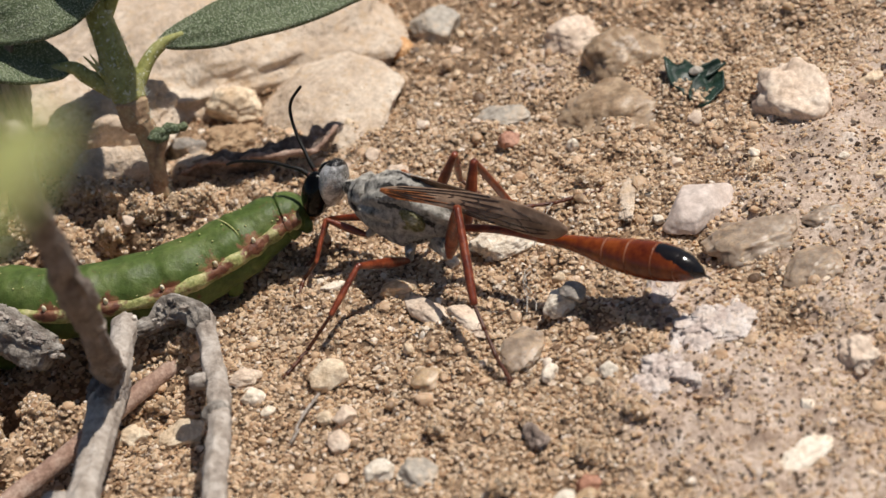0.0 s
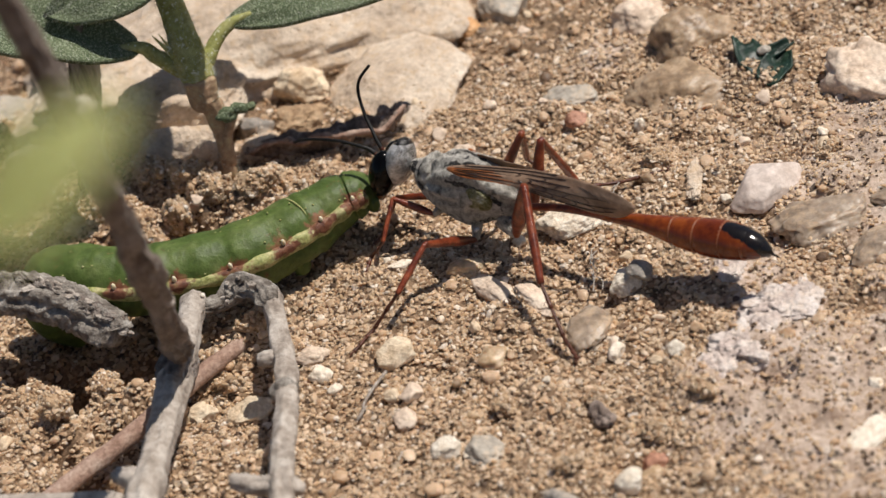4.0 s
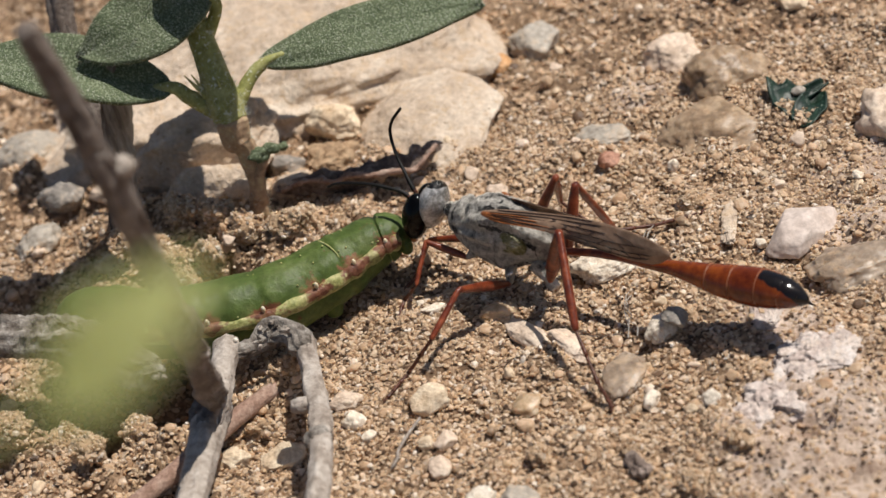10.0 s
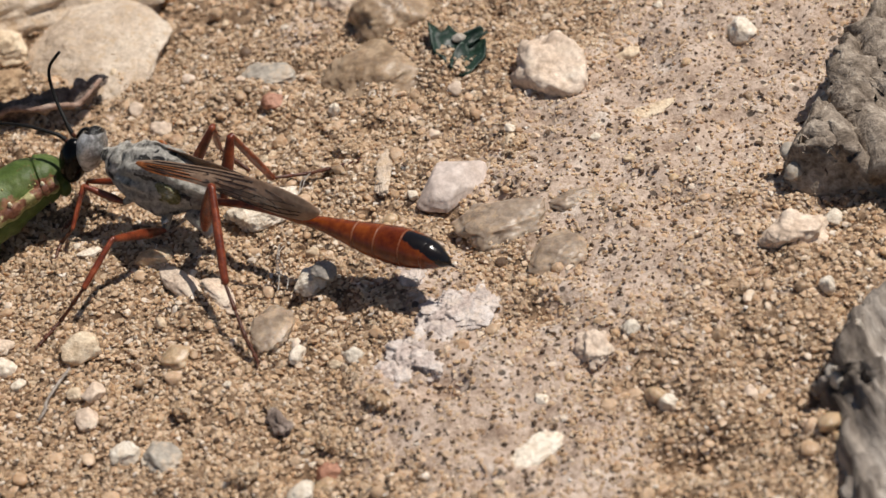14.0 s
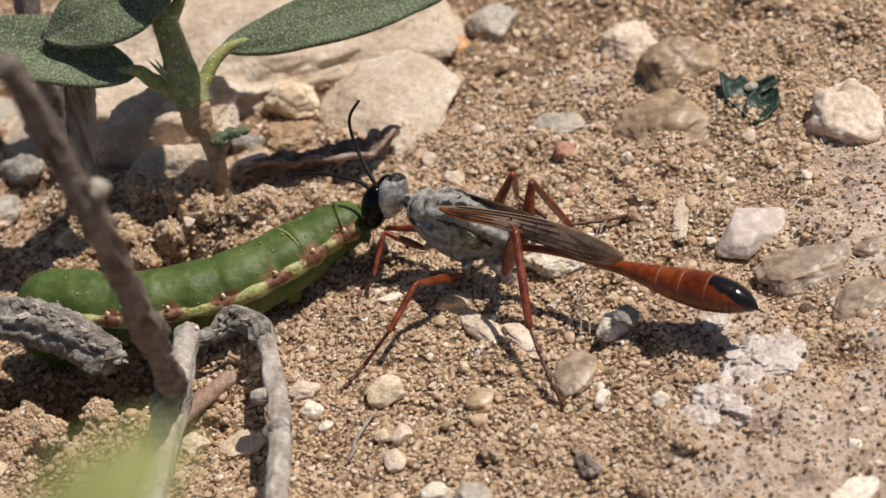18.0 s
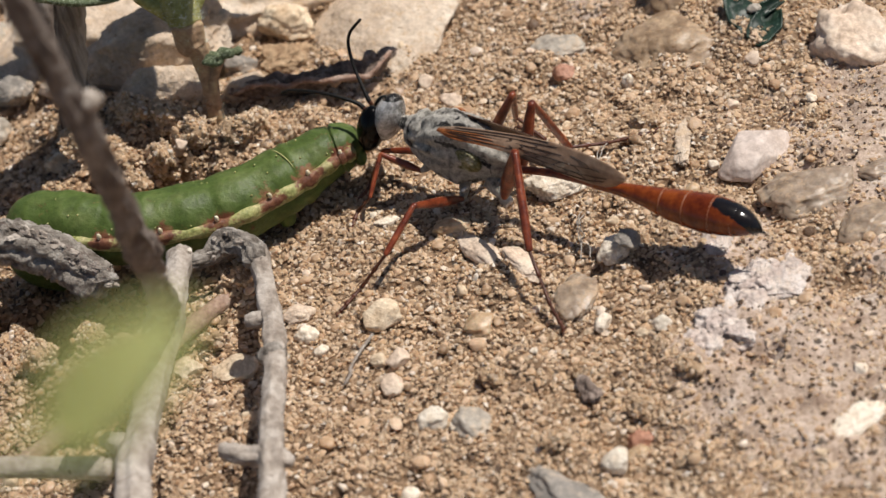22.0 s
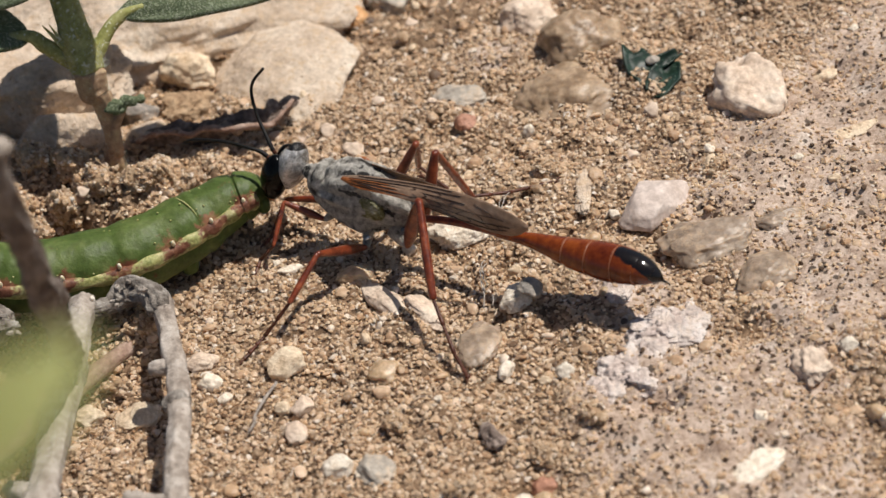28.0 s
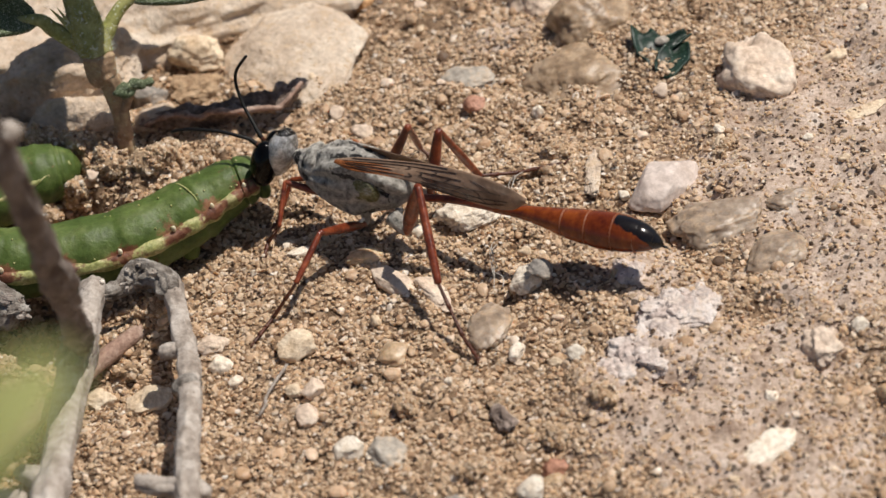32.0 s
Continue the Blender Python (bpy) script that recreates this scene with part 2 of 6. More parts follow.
def sand_material(name, crusted):
    """Sand grains, each its own tint; or the packed fine sand under them."""
    m, nt, p = material(name)
    if crusted:
        # base kept darker than the grains, painting shade into the gaps between them
        base = ramp(nt, ((0.3, (0.13, 0.08, 0.047)), (0.5, (0.27, 0.178, 0.108)), (0.7, (0.45, 0.32, 0.21))), noisy(nt, 1.1, 5, 0.7))
        pale = ramp(nt, ((0.30, (0.27, 0.178, 0.125)), (0.42, (0.47, 0.35, 0.265)), (0.55, (0.60, 0.47, 0.375)), (0.7, (0.74, 0.64, 0.55))), noisy(nt, 2.6, 6, 0.75))
        mask = nt.nodes.new("ShaderNodeAttribute")
        mask.attribute_name = "crust"
        edge = nt.nodes.new("ShaderNodeMath")
        edge.operation = "MULTIPLY_ADD"
        nt.links.new(noisy(nt, 2.0, 6, 0.7), edge.inputs[0])
        edge.inputs[1].default_value = 1.9
        edge.inputs[2].default_value = -0.95
        both = nt.nodes.new("ShaderNodeMath")
        nt.links.new(mask.outputs["Fac"], both.inputs[0])
        nt.links.new(edge.outputs[0], both.inputs[1])
        cells = nt.nodes.new("ShaderNodeTexVoronoi")
        cells.inputs["Scale"].default_value = 1000 / 0.26
        nt.links.new(nt.nodes.new("ShaderNodeTexCoord").outputs["Object"], cells.inputs["Vector"])
        base = mixed(nt, base, ramp(nt, ((0.1, (0.55, 0.5, 0.45)), (0.45, (0.95, 0.93, 0.9)), (0.8, (1.2, 1.2, 1.2)), (0.95, (1.45, 1.5, 1.55))), cells.outputs["Color"]), 0.9, "MULTIPLY")
        col = mixed(nt, base, pale, ramp(nt, ((0.3, (0, 0, 0)), (0.5, (1, 1, 1))), both.outputs[0]))
        grain = noisy(nt, 0.4, 5, 0.75)
        col = mixed(nt, col, ramp(nt, ((0.34, (0.5, 0.43, 0.37)), (0.52, (1.0, 1.0, 1.0)), (0.66, (1.15, 1.15, 1.15))), grain), 0.85, "MULTIPLY")
        # small holes in colour only: their inner shade painted as dark dots
        pit_shade = nt.nodes.new("ShaderNodeTexVoronoi")
        pit_shade.inputs["Scale"].default_value = 1000 / 1.15
        nt.links.new(nt.nodes.new("ShaderNodeTexCoord").outputs["Object"], pit_shade.inputs["Vector"])
        pit_shade.inputs["Randomness"].default_value = 1.0
        near = nt.nodes.new("ShaderNodeMath")
        nt.links.new(pit_shade.outputs["Distance"], near.inputs[0])
        size = nt.nodes.new("ShaderNodeMath")
        size.operation = "MULTIPLY"
        nt.links.new(noisy(nt, 1.7, 3, 0.6), size.inputs[0])
        size.inputs[1].default_value = 0.62
        near.operation = "SUBTRACT"
        nt.links.new(size.outputs[0], near.inputs[1])
        col = mixed(nt, col, (0.07, 0.05, 0.036), ramp(nt, ((0.0, (0.9, 0.9, 0.9)), (0.04, (0, 0, 0))), shifted(nt, near.outputs[0], 0.14)))
        nt.links.new(col, p.inputs["Base Color"])
        p.inputs["Roughness"].default_value = 0.95
        bumped(nt, p, noisy(nt, 0.5, 6, 0.75), 0.22, 0.8)
    else:
        geo = nt.nodes.new("ShaderNodeNewGeometry")
        tint = ramp(nt, ((0.0, (0.090, 0.057, 0.037)), (0.025, (0.180, 0.113, 0.069)), (0.04, (0.414, 0.272, 0.166)), (0.15, (0.504, 0.339, 0.211)), (0.3, (0.558, 0.389, 0.247)), (0.42, (0.522, 0.377, 0.251)), (0.55, (0.603, 0.419, 0.267)), (0.66, (0.576, 0.427, 0.295)), (0.8, (0.648, 0.456, 0.300)), (0.9, (0.684, 0.519, 0.373)), (0.96, (0.756, 0.603, 0.462)), (1.0, (0.837, 0.720, 0.607))), geo.outputs["Random Per Island"])
        col = mixed(nt, tint, ramp(nt, ((0.3, (0.70, 0.66, 0.62)), (0.7, (1.12, 1.12, 1.12))), noisy(nt, 0.35, 3, 0.6)), 0.6, "MULTIPLY")
        nt.links.new(col, p.inputs["Base Color"])
        p.inputs["Roughness"].default_value = 0.42
        p.inputs["Specular IOR Level"].default_value = 0.35
        p.inputs["Subsurface Weight"].default_value = 0.6
        p.inputs["Subsurface Radius"].default_value = (1.0, 0.9, 0.78)
        p.inputs["Subsurface Scale"].default_value = 0.35 * MM
        bumped(nt, p, noisy(nt, 0.12, 2, 0.6), 0.03)
    return m


M["grains"] = sand_material("sand_grains", False)
# dark minerals, and also the shade of gaps between grains, put in as colour
M["dark_grains"] = surface("dark_mineral_and_gap", ((0.3, (0.055, 0.034, 0.022)), (0.5, (0.12, 0.078, 0.052)), (0.7, (0.25, 0.175, 0.12))), 2.0, 0.8, 0.02, spec=0.2)
M["ground"] = sand_material("packed_fine_sand", True)


# ---------------------------------------------------------------- mesh helpers
class Geo:
    """Points in millimetres, and faces."""

    def __init__(self):
        self.v, self.f, self.n = [], [], 0

    def add(self, v, f):
        v = np.asarray(v, float)
        self.v.append(v)
        self.f += [tuple(int(i) + self.n for i in face) for face in f]
        self.n += len(v)
        return self


def mesh_of(name, geo, base, mat, smooth=True):
    me = bpy.data.meshes.new(name)
    me.from_pydata(((np.concatenate(geo.v) - np.asarray(base, float)) * MM).tolist(), [], geo.f)
    me.materials.append(mat)
    me.polygons.foreach_set("use_smooth", [smooth] * len(me.polygons))
    me.update()
    return me


BASE = {}


def thing(name, base, label, category, group=""):
    """An empty at the thing's base, in millimetres."""
    ob = new(name)
    ob.empty_display_size = 0.001
    ob.location = Vector(base) * MM
    BASE[ob.name] = np.asarray(base, float)
    return tagged(ob, label, category, group)


def part(name, geo, mat, parent, label="", smooth=True):
    """One mesh under a thing or a part; points are given in the world."""
    base = BASE[parent.name]
    ob = new(name, mesh_of(name, geo, base, mat, smooth))
    ob.parent = parent
    BASE[ob.name] = base
    return tagged(ob, label)


def solo(name, geo, base, mat, label, category, group="", smooth=True):
    ob = new(name, mesh_of(name, geo, base, mat, smooth))
    ob.location = Vector(base) * MM
    return tagged(ob, label, category, group)


def spline(points, count):
    """Catmull-Rom through the points (any number of columns)."""
    p = np.asarray(points, float)
    p = np.vstack([2 * p[0] - p[1], p, 2 * p[-1] - p[-2]])
    t = np.linspace(0, len(p) - 3 - 1e-9, count)
    i = t.astype(int)
    s = (t - i)[:, None]
    a, b, c, d = p[i], p[i + 1], p[i + 2], p[i + 3]
    return 0.5 * (2 * b + (c - a) * s + (2 * a - 5 * b + 4 * c - d) * s**2 + (3 * b - a - 3 * c + d) * s**3)


_table = np.random.RandomState(5).rand(64, 64, 64)


def field(p):
    """Smooth noise in 0..1 at rows of points."""
    p = np.asarray(p, float)
    i = np.floor(p).astype(int)
    f = p - i
    f = f * f * (3 - 2 * f)
    out = 0
    for dx in (0, 1):
        for dy in (0, 1):
            for dz in (0, 1):
                w = (f[:, 0] if dx else 1 - f[:, 0]) * (f[:, 1] if dy else 1 - f[:, 1]) * (f[:, 2] if dz else 1 - f[:, 2])
                out = out + w * _table[(i[:, 0] + dx) % 64, (i[:, 1] + dy) % 64, (i[:, 2] + dz) % 64]
    return out


def tube(points, sides=10, count=None, rough=0.0, seed=0, flat=1.0, lift=(0, 0, 1)):
    """A closed tube along points of (x, y, z, radius). rough: uneven bark, as a share of the radius. flat: its thickness across `lift`."""
    pts = spline(points, count or 6 * len(points))
    c, r = pts[:, :3], np.maximum(pts[:, 3], 1e-3)
    way = np.gradient(c, axis=0)
    way /= np.linalg.norm(way, axis=1)[:, None] + 1e-12
    up = np.array(lift, float)
    verts = []
    side = np.cross(way[0], up)
    if np.linalg.norm(side) < 1e-3:
        side = np.cross(way[0], (1.0, 0.0, 0.0))
    for k in range(len(c)):
        side = side - way[k] * (side @ way[k])
        side /= np.linalg.norm(side)
        top = np.cross(side, way[k])
        a = np.linspace(0, 2 * np.pi, sides, endpoint=False)
        verts.append(c[k] + r[k] * (np.cos(a)[:, None] * side + flat * np.sin(a)[:, None] * top))
    v = np.concatenate(verts)
    if rough:
        mid = np.repeat(c, sides, axis=0)
        size = np.mean(r)
        along = np.repeat(np.concatenate([[0], np.cumsum(np.linalg.norm(np.diff(c, axis=0), axis=1))]), sides) / size
        ang = np.tile(np.linspace(0, 2 * np.pi, sides, endpoint=False), len(c))
        q = np.stack([along * 0.45, 1.3 * np.cos(ang), 1.3 * np.sin(ang)], 1) + seed * 7.3
        d = field(q) + 0.55 * field(q * np.array([1.5, 2.6, 2.6]) + 3) + 0.3 * field(v / (0.45 * size) + seed * 3.1) - 0.92
        if sides >= 28:
            d = d + 0.75 * (field(q * np.array([0.5, 3.4, 3.4]) + 17) - 0.5) + 0.3 * (field(q * np.array([3.0, 5.5, 5.5]) + 29) - 0.5)
        v = v + (v - mid) * (1.6 * rough * d)[:, None]
    n = len(c)
    faces = [(k * sides + j, k * sides + (j + 1) % sides, (k + 1) * sides + (j + 1) % sides, (k + 1) * sides + j) for k in range(n - 1) for j in range(sides)]
    v = np.vstack([v, c[0] - way[0] * r[0] * 0.5, c[-1] + way[-1] * r[-1] * 0.5])
    faces += [((j + 1) % sides, j, n * sides) for j in range(sides)]
    faces += [((n - 1) * sides + j, (n - 1) * sides + (j + 1) % sides, n * sides + 1) for j in range(sides)]
    return v, faces


_ball = {}


def ball(level):
    """Points and faces of a unit ball."""
    if level not in _ball:
        bm = bmesh.new()
        bmesh.ops.create_icosphere(bm, subdivisions=level, radius=1.0)
        bm.verts.ensure_lookup_table()
        _ball[level] = (np.array([v.co[:] for v in bm.verts]), [tuple(v.index for v in f.verts) for f in bm.faces])
        bm.free()
    return _ball[level]


def turned(rx, ry, rz):
    return np.array(Euler((radians(rx), radians(ry), radians(rz))).to_matrix())


def ellipsoid(centre, radii, turn=(0, 0, 0), level=4, frame3=None):
    v, f = ball(level)
    r = turned(*turn) if frame3 is None else np.asarray(frame3).T @ turned(*turn)
    return (v * np.asarray(radii, float)) @ r.T + np.asarray(centre, float), f


def rock(size, seed, cuts=9, rough=0.16, level=4, hard=0.82):
    """A stone about its centre: a ball cut by planes and weathered. size: whole width, depth and height."""
    rs = np.random.RandomState(seed)
    v, f = ball(level)
    v = v.copy()
    for _ in range(cuts):
        n = rs.normal(size=3)
        n /= np.linalg.norm(n)
        d = rs.uniform(hard - 0.12, hard + 0.14)
        over = np.maximum(v @ n - d, 0)
        v -= np.outer(over * 0.88, n)
    off = rs.uniform(0, 40, 3)
    d = (field(v * 1.6 + off) - 0.5) + 0.5 * (field(v * 4 + off) - 0.5) + 0.28 * (field(v * 9 + off) - 0.5)
    if level > 4:
        d += 0.2 * (field(v * 18 + off) - 0.5) - 0.35 * np.clip(field(v * 7 + off + 9) - 0.66, 0, 1)
    v = v * (1 + rough * 1.6 * d)[:, None]
    return v * (np.asarray(size, float) / 2) / np.abs(v).max(0), f


# ---------------------------------------------------------------- the ground
def bump_at(x, y, cx, cy, rx, ry, h):
    return h * np.exp(-(((x - cx) / rx) ** 2 + ((y - cy) / ry) ** 2))


def height(x, y):
    """The sand's height in millimetres at arrays of x and y."""
    x, y = np.asarray(x, float), np.asarray(y, float)
    p = np.stack([x, y, 0 * x], -1).reshape(-1, 3)
    def n(size, off):
        return field(p / size + off).reshape(x.shape)

    h = 1.2 * (n(7.0, 0) - 0.5) + 1.2 * (n(2.8, 9) - 0.5) + 0.6 * (n(1.2, 23) - 0.5) - 0.9 * np.clip(n(2.2, 41) - 0.72, 0, 1) * 3
    # crumbly clods behind and beside the caterpillar
    lump = 0.25 + 0.5 * n(2.4, 31) + 0.6 * np.clip(n(1.5, 37) - 0.35, 0, 1)
    left = 1 / (1 + np.exp(np.clip((x + 11) / 2.0, -30, 30)))
    h = h + lump * (bump_at(x, y, -10.3, 21.6, 3.6, 2.4, 5.0) + bump_at(x, y, -15.0, 27.6, 4.6, 3.0, 5.0) + bump_at(x, y, -25.8, 8.0, 2.2, 1.6, 4.5) + bump_at(x, y, -15.3, 5.6, 3.2, 1.9, 4.6) + bump_at(x, y, -21, 3.0, 3.5, 2.0, 4.6) + bump_at(x, y, -8.4, 6.4, 2.2, 1.9, 3.6) + bump_at(x, y, -3.2, 23.0, 3.0, 1.6, 1.6))
    h = h + left * (2.4 * (n(3.1, 51) - 0.5) + 1.5 * (n(1.6, 57) - 0.5))
    h = h - bump_at(x, y, -19, 13.0, 6, 2.8, 2.6) - bump_at(x, y, -19.0, 8.6, 5.0, 2.8, 9.0) - bump_at(x, y, -23.5, 9.5, 3.0, 1.6, 5.0) - bump_at(x, y, -12.6, 20.4, 2.2, 1.1, 2.6) - bump_at(x, y, -12.6, 9.4, 3.0, 1.2, 2.0) - bump_at(x, y, 21.6, -9.6, 1.5, 0.9, 2.4) - bump_at(x, y, 29.5, -5.0, 1.6, 1.0, 1.6) - bump_at(x, y, 12.4, -13.4, 2.0, 0.9, 1.8) - bump_at(x, y, 34, -19, 3.0, 1.2, 2.0) - bump_at(x, y, -25, 24, 6, 4, 1.5)
    h = h + bump_at(x, y, -22, 40, 12, 7, 1.6)
    calm = crusted(x, y)
    h = h * (1 - 0.25 * calm)
    return h


def crusted(x, y):
    """How far the sand is caked into a pale crust, 0 to 1."""
    x, y = np.asarray(x, float), np.asarray(y, float)
    c = bump_at(x, y, 22.5, -12.5, 6.0, 4.0, 1.2) + bump_at(x, y, 20.6, -6.4, 2.6, 2.0, 0.9) + bump_at(x, y, 23.8, -3.8, 2.6, 2.2, 0.9) + bump_at(x, y, 35.5, -2.5, 5.5, 4.5, 0.9) + bump_at(x, y, 42, 11, 9, 7, 1.1) + bump_at(x, y, 26.5, -19, 6, 3.5, 0.9)
    c = c + bump_at(x, y, 51, 20, 10, 8, 1.1) + bump_at(x, y, 33, 6, 6, 4, 0.8) + bump_at(x, y, 19, 31, 4, 3, 0.6)
    c = c + bump_at(x, y, 19.5, -9.0, 3.5, 2.5, 0.5) + bump_at(x, y, 22.5, 1.5, 3, 3, 0.8) + bump_at(x, y, 28, -8, 5, 3, 0.5) + bump_at(x, y, 3, 26, 5, 3, 0.35)
    c = c + bump_at(x, y, 45, 3, 13, 12, 0.3) + bump_at(x, y, 34, -11, 9, 6, 0.25) + bump_at(x, y, 30, 13, 8, 6, 0.25)
    return np.clip(c, 0, 1)


def graded(lo, hi, step, reach):
    """Even steps from lo to hi, then ever wider ones out to the horizon."""
    mid = np.arange(lo, hi + step / 2, step)
    out = []
    d, s = 0.0, step
    while d < reach:
        s *= 1.35
        d += s
        out.append(d)
    out = np.array(out)
    return np.concatenate([lo - out[::-1], mid, mid[-1] + out])


def build_ground():
    gx, gy = graded(-46, 74, 0.36, 3e5), graded(-38, 92, 0.36, 3e5)
    X, Y = np.meshgrid(gx, gy)
    H = height(X, Y)
    C = crusted(X, Y)
    far = np.maximum(np.maximum(-46 - X, X - 74), np.maximum(-38 - Y, Y - 92))
    H = np.where(far > 0, H * np.exp(-np.maximum(far, 0) / 200), H) - 0.1 + 0.3 * C
    v = np.stack([X, Y, H], -1).reshape(-1, 3) * MM
    w = len(gx)
    a = (np.arange(len(gy) - 1)[:, None] * w + np.arange(w - 1)).ravel()
    quads = np.stack([a, a + 1, a + w + 1, a + w], 1)
    me = fast_mesh("ground", v, quads, M["ground"])
    at = me.attributes.new("crust", "FLOAT", "POINT")
    at.data.foreach_set("value", C.ravel().astype(np.float32))
    tagged(new("ground", me), "packed tan sand with pale caked mineral crust", "sand", kind="structure")


def fast_mesh(name, v, faces, mat, smooth=True):
    me = bpy.data.meshes.new(name)
    n, k = faces.shape
    me.vertices.add(len(v))
    me.vertices.foreach_set("co", np.ascontiguousarray(v, np.float32).ravel())
    me.loops.add(n * k)
    me.loops.foreach_set("vertex_index", np.ascontiguousarray(faces, np.int32).ravel())
    me.polygons.add(n)
    me.polygons.foreach_set("loop_start", np.arange(0, n * k, k, dtype=np.int32))
    me.polygons.foreach_set("use_smooth", np.full(n, smooth))
    me.materials.append(mat)
    me.update(calc_edges=True)
    me.validate()
    return me


def grain_field(name, xs, ys, radius, level, seed, label, smooth=True, sit=(-0.35, 0.45), mat="grains"):
    """Loose grains bedded in the sand, every one a small stone of its own."""
    rs = np.random.RandomState(seed)
    n = len(xs)
    bv, bf = ball(level)
    bf = np.array(bf)
    q = rs.normal(size=(n, 4))
    q /= np.linalg.norm(q, axis=1)[:, None]
    w, x, y, z = q.T
    R = np.stack([1 - 2 * (y * y + z * z), 2 * (x * y - z * w), 2 * (x * z + y * w), 2 * (x * y + z * w), 1 - 2 * (x * x + z * z), 2 * (y * z - x * w), 2 * (x * z - y * w), 2 * (y * z + x * w), 1 - 2 * (x * x + y * y)], 1).reshape(n, 3, 3)
    s = radius[:, None] * rs.uniform(0.6, 1.45, (n, 3))
    shapes = rs.uniform(0.55, 1.35, (60, len(bv), 1)) if level == 1 else 1 + 0.35 * (np.stack([field(bv * 1.5 + rs.uniform(0, 50, 3)) for _ in range(60)])[:, :, None] - 0.5)
    v = np.einsum("nij,nkj->nki", R, bv[None] * shapes[rs.randint(60, size=n)] * s[:, None, :])
    v[:, :, 2] *= 0.7
    zc = height(xs, ys) + 0.2 * crusted(xs, ys) + radius * rs.uniform(*sit, n)
    v += np.stack([xs, ys, zc], 1)[:, None, :]
    f = (bf[None] + (np.arange(n) * len(bv))[:, None, None]).reshape(-1, 3)
    me = fast_mesh(name, v.reshape(-1, 3) * MM, f, M[mat], smooth)
    tagged(new(name, me), label, "sand", kind="stuff")


def build_grains():
    rs = np.random.RandomState(3)

    def spread(x0, x1, y0, y1, step, keep, shy=0.72):
        x, y = np.meshgrid(np.arange(x0, x1, step), np.arange(y0, y1, step))
        x = x.ravel() + rs.uniform(-0.6, 0.6, x.size) * step
        y = y.ravel() + rs.uniform(-0.6, 0.6, y.size) * step
        p = np.stack([x, y, 0 * x], -1)
        patchy = 0.72 + 0.5 * field(p / 3.4 + 60)
        k = rs.rand(x.size) < keep * patchy * (1 - shy * crusted(x, y))
        # only ground that lies inside the wedge before the camera
        k &= (x > -30 - 0.22 * (y + 30) * (y > -30)) & (x < 50 + 0.3 * (y + 30))
        return x[k], y[k]

    x, y = spread(-36, 66, -37, 34, 0.36, 1.3, 0.72)
    grain_field("sand_grains", x, y, 0.17 + 0.15 * rs.rand(len(x)) ** 1.8, 1, 11, "packed tan quartz sand grains", False, (-0.95, -0.1))
    x, y = spread(-36, 66, -37, 34, 0.36, 0.9, 0.45)
    grain_field("fine_sand_grains", x, y, 0.08 + 0.08 * rs.rand(len(x)), 1, 15, "fine tan sand between coarser grains", False, (-0.6, 0.9))
    x, y = spread(-46, 62, 34, 80, 0.5, 1.0)
    grain_field("far_sand_grains", x, y, 0.15 + 0.2 * rs.rand(len(x)) ** 2, 1, 12, "loose tan quartz sand grains farther off", False, (-0.8, 0.3))
    x, y = spread(-36, 66, -37, 60, 1.0, 0.3, 0.95)
    grain_field("coarse_sand_grains", x, y, 0.2 + 0.3 * rs.rand(len(x)) ** 3.0, 2, 13, "coarse rounded quartz grains among finer sand", False, (-0.6, 0.3))
    # dark specks: some are minerals, some stand in for shaded gaps
    x, y = spread(-36, 66, -37, 40, 0.5, 0.75, 0.0)
    k = rs.rand(len(x)) < 0.5 + 0.22 * crusted(x, y)
    grain_field("dark_mineral_grains", x[k], y[k], (0.05 + 0.1 * rs.rand(k.sum()) ** 2.0) * (1 + 0.12 * crusted(x[k], y[k])), 1, 14, "dark mineral specks and painted gap shade strewn over pale crust", False, (0.0, 1.2), "dark_grains")


# ---------------------------------------------------------------- stones
def stone(name, label, x, y, w, d, h, mat, turn=0.0, tilt=(0, 0), seed=1, sink=0.3, cuts=13, rough=0.2, hard=0.76, category="stone", level=4, z=None):
    """A stone of w x d x h millimetres, sunk into the sand by a share of its height."""
    v, f = rock((w, d, h), seed, cuts, rough, max(level, 5 if max(w, d) > 2.4 else 4), hard)
    v = v @ turned(tilt[0], tilt[1], turn).T
    if len(label.split()) < 4:
        label += " on tan sand"
    sink = min(sink + 0.1, 0.75)
    g = float(height(np.array([x]), np.array([y]))[0]) if z is None else z
    base = (x, y, g)
    low = v[:, 2].min()
    v = v + np.array([x, y, g - low - sink * (v[:, 2].max() - low)])
    return solo(name, Geo().add(v, f), base, M[mat], label, category)


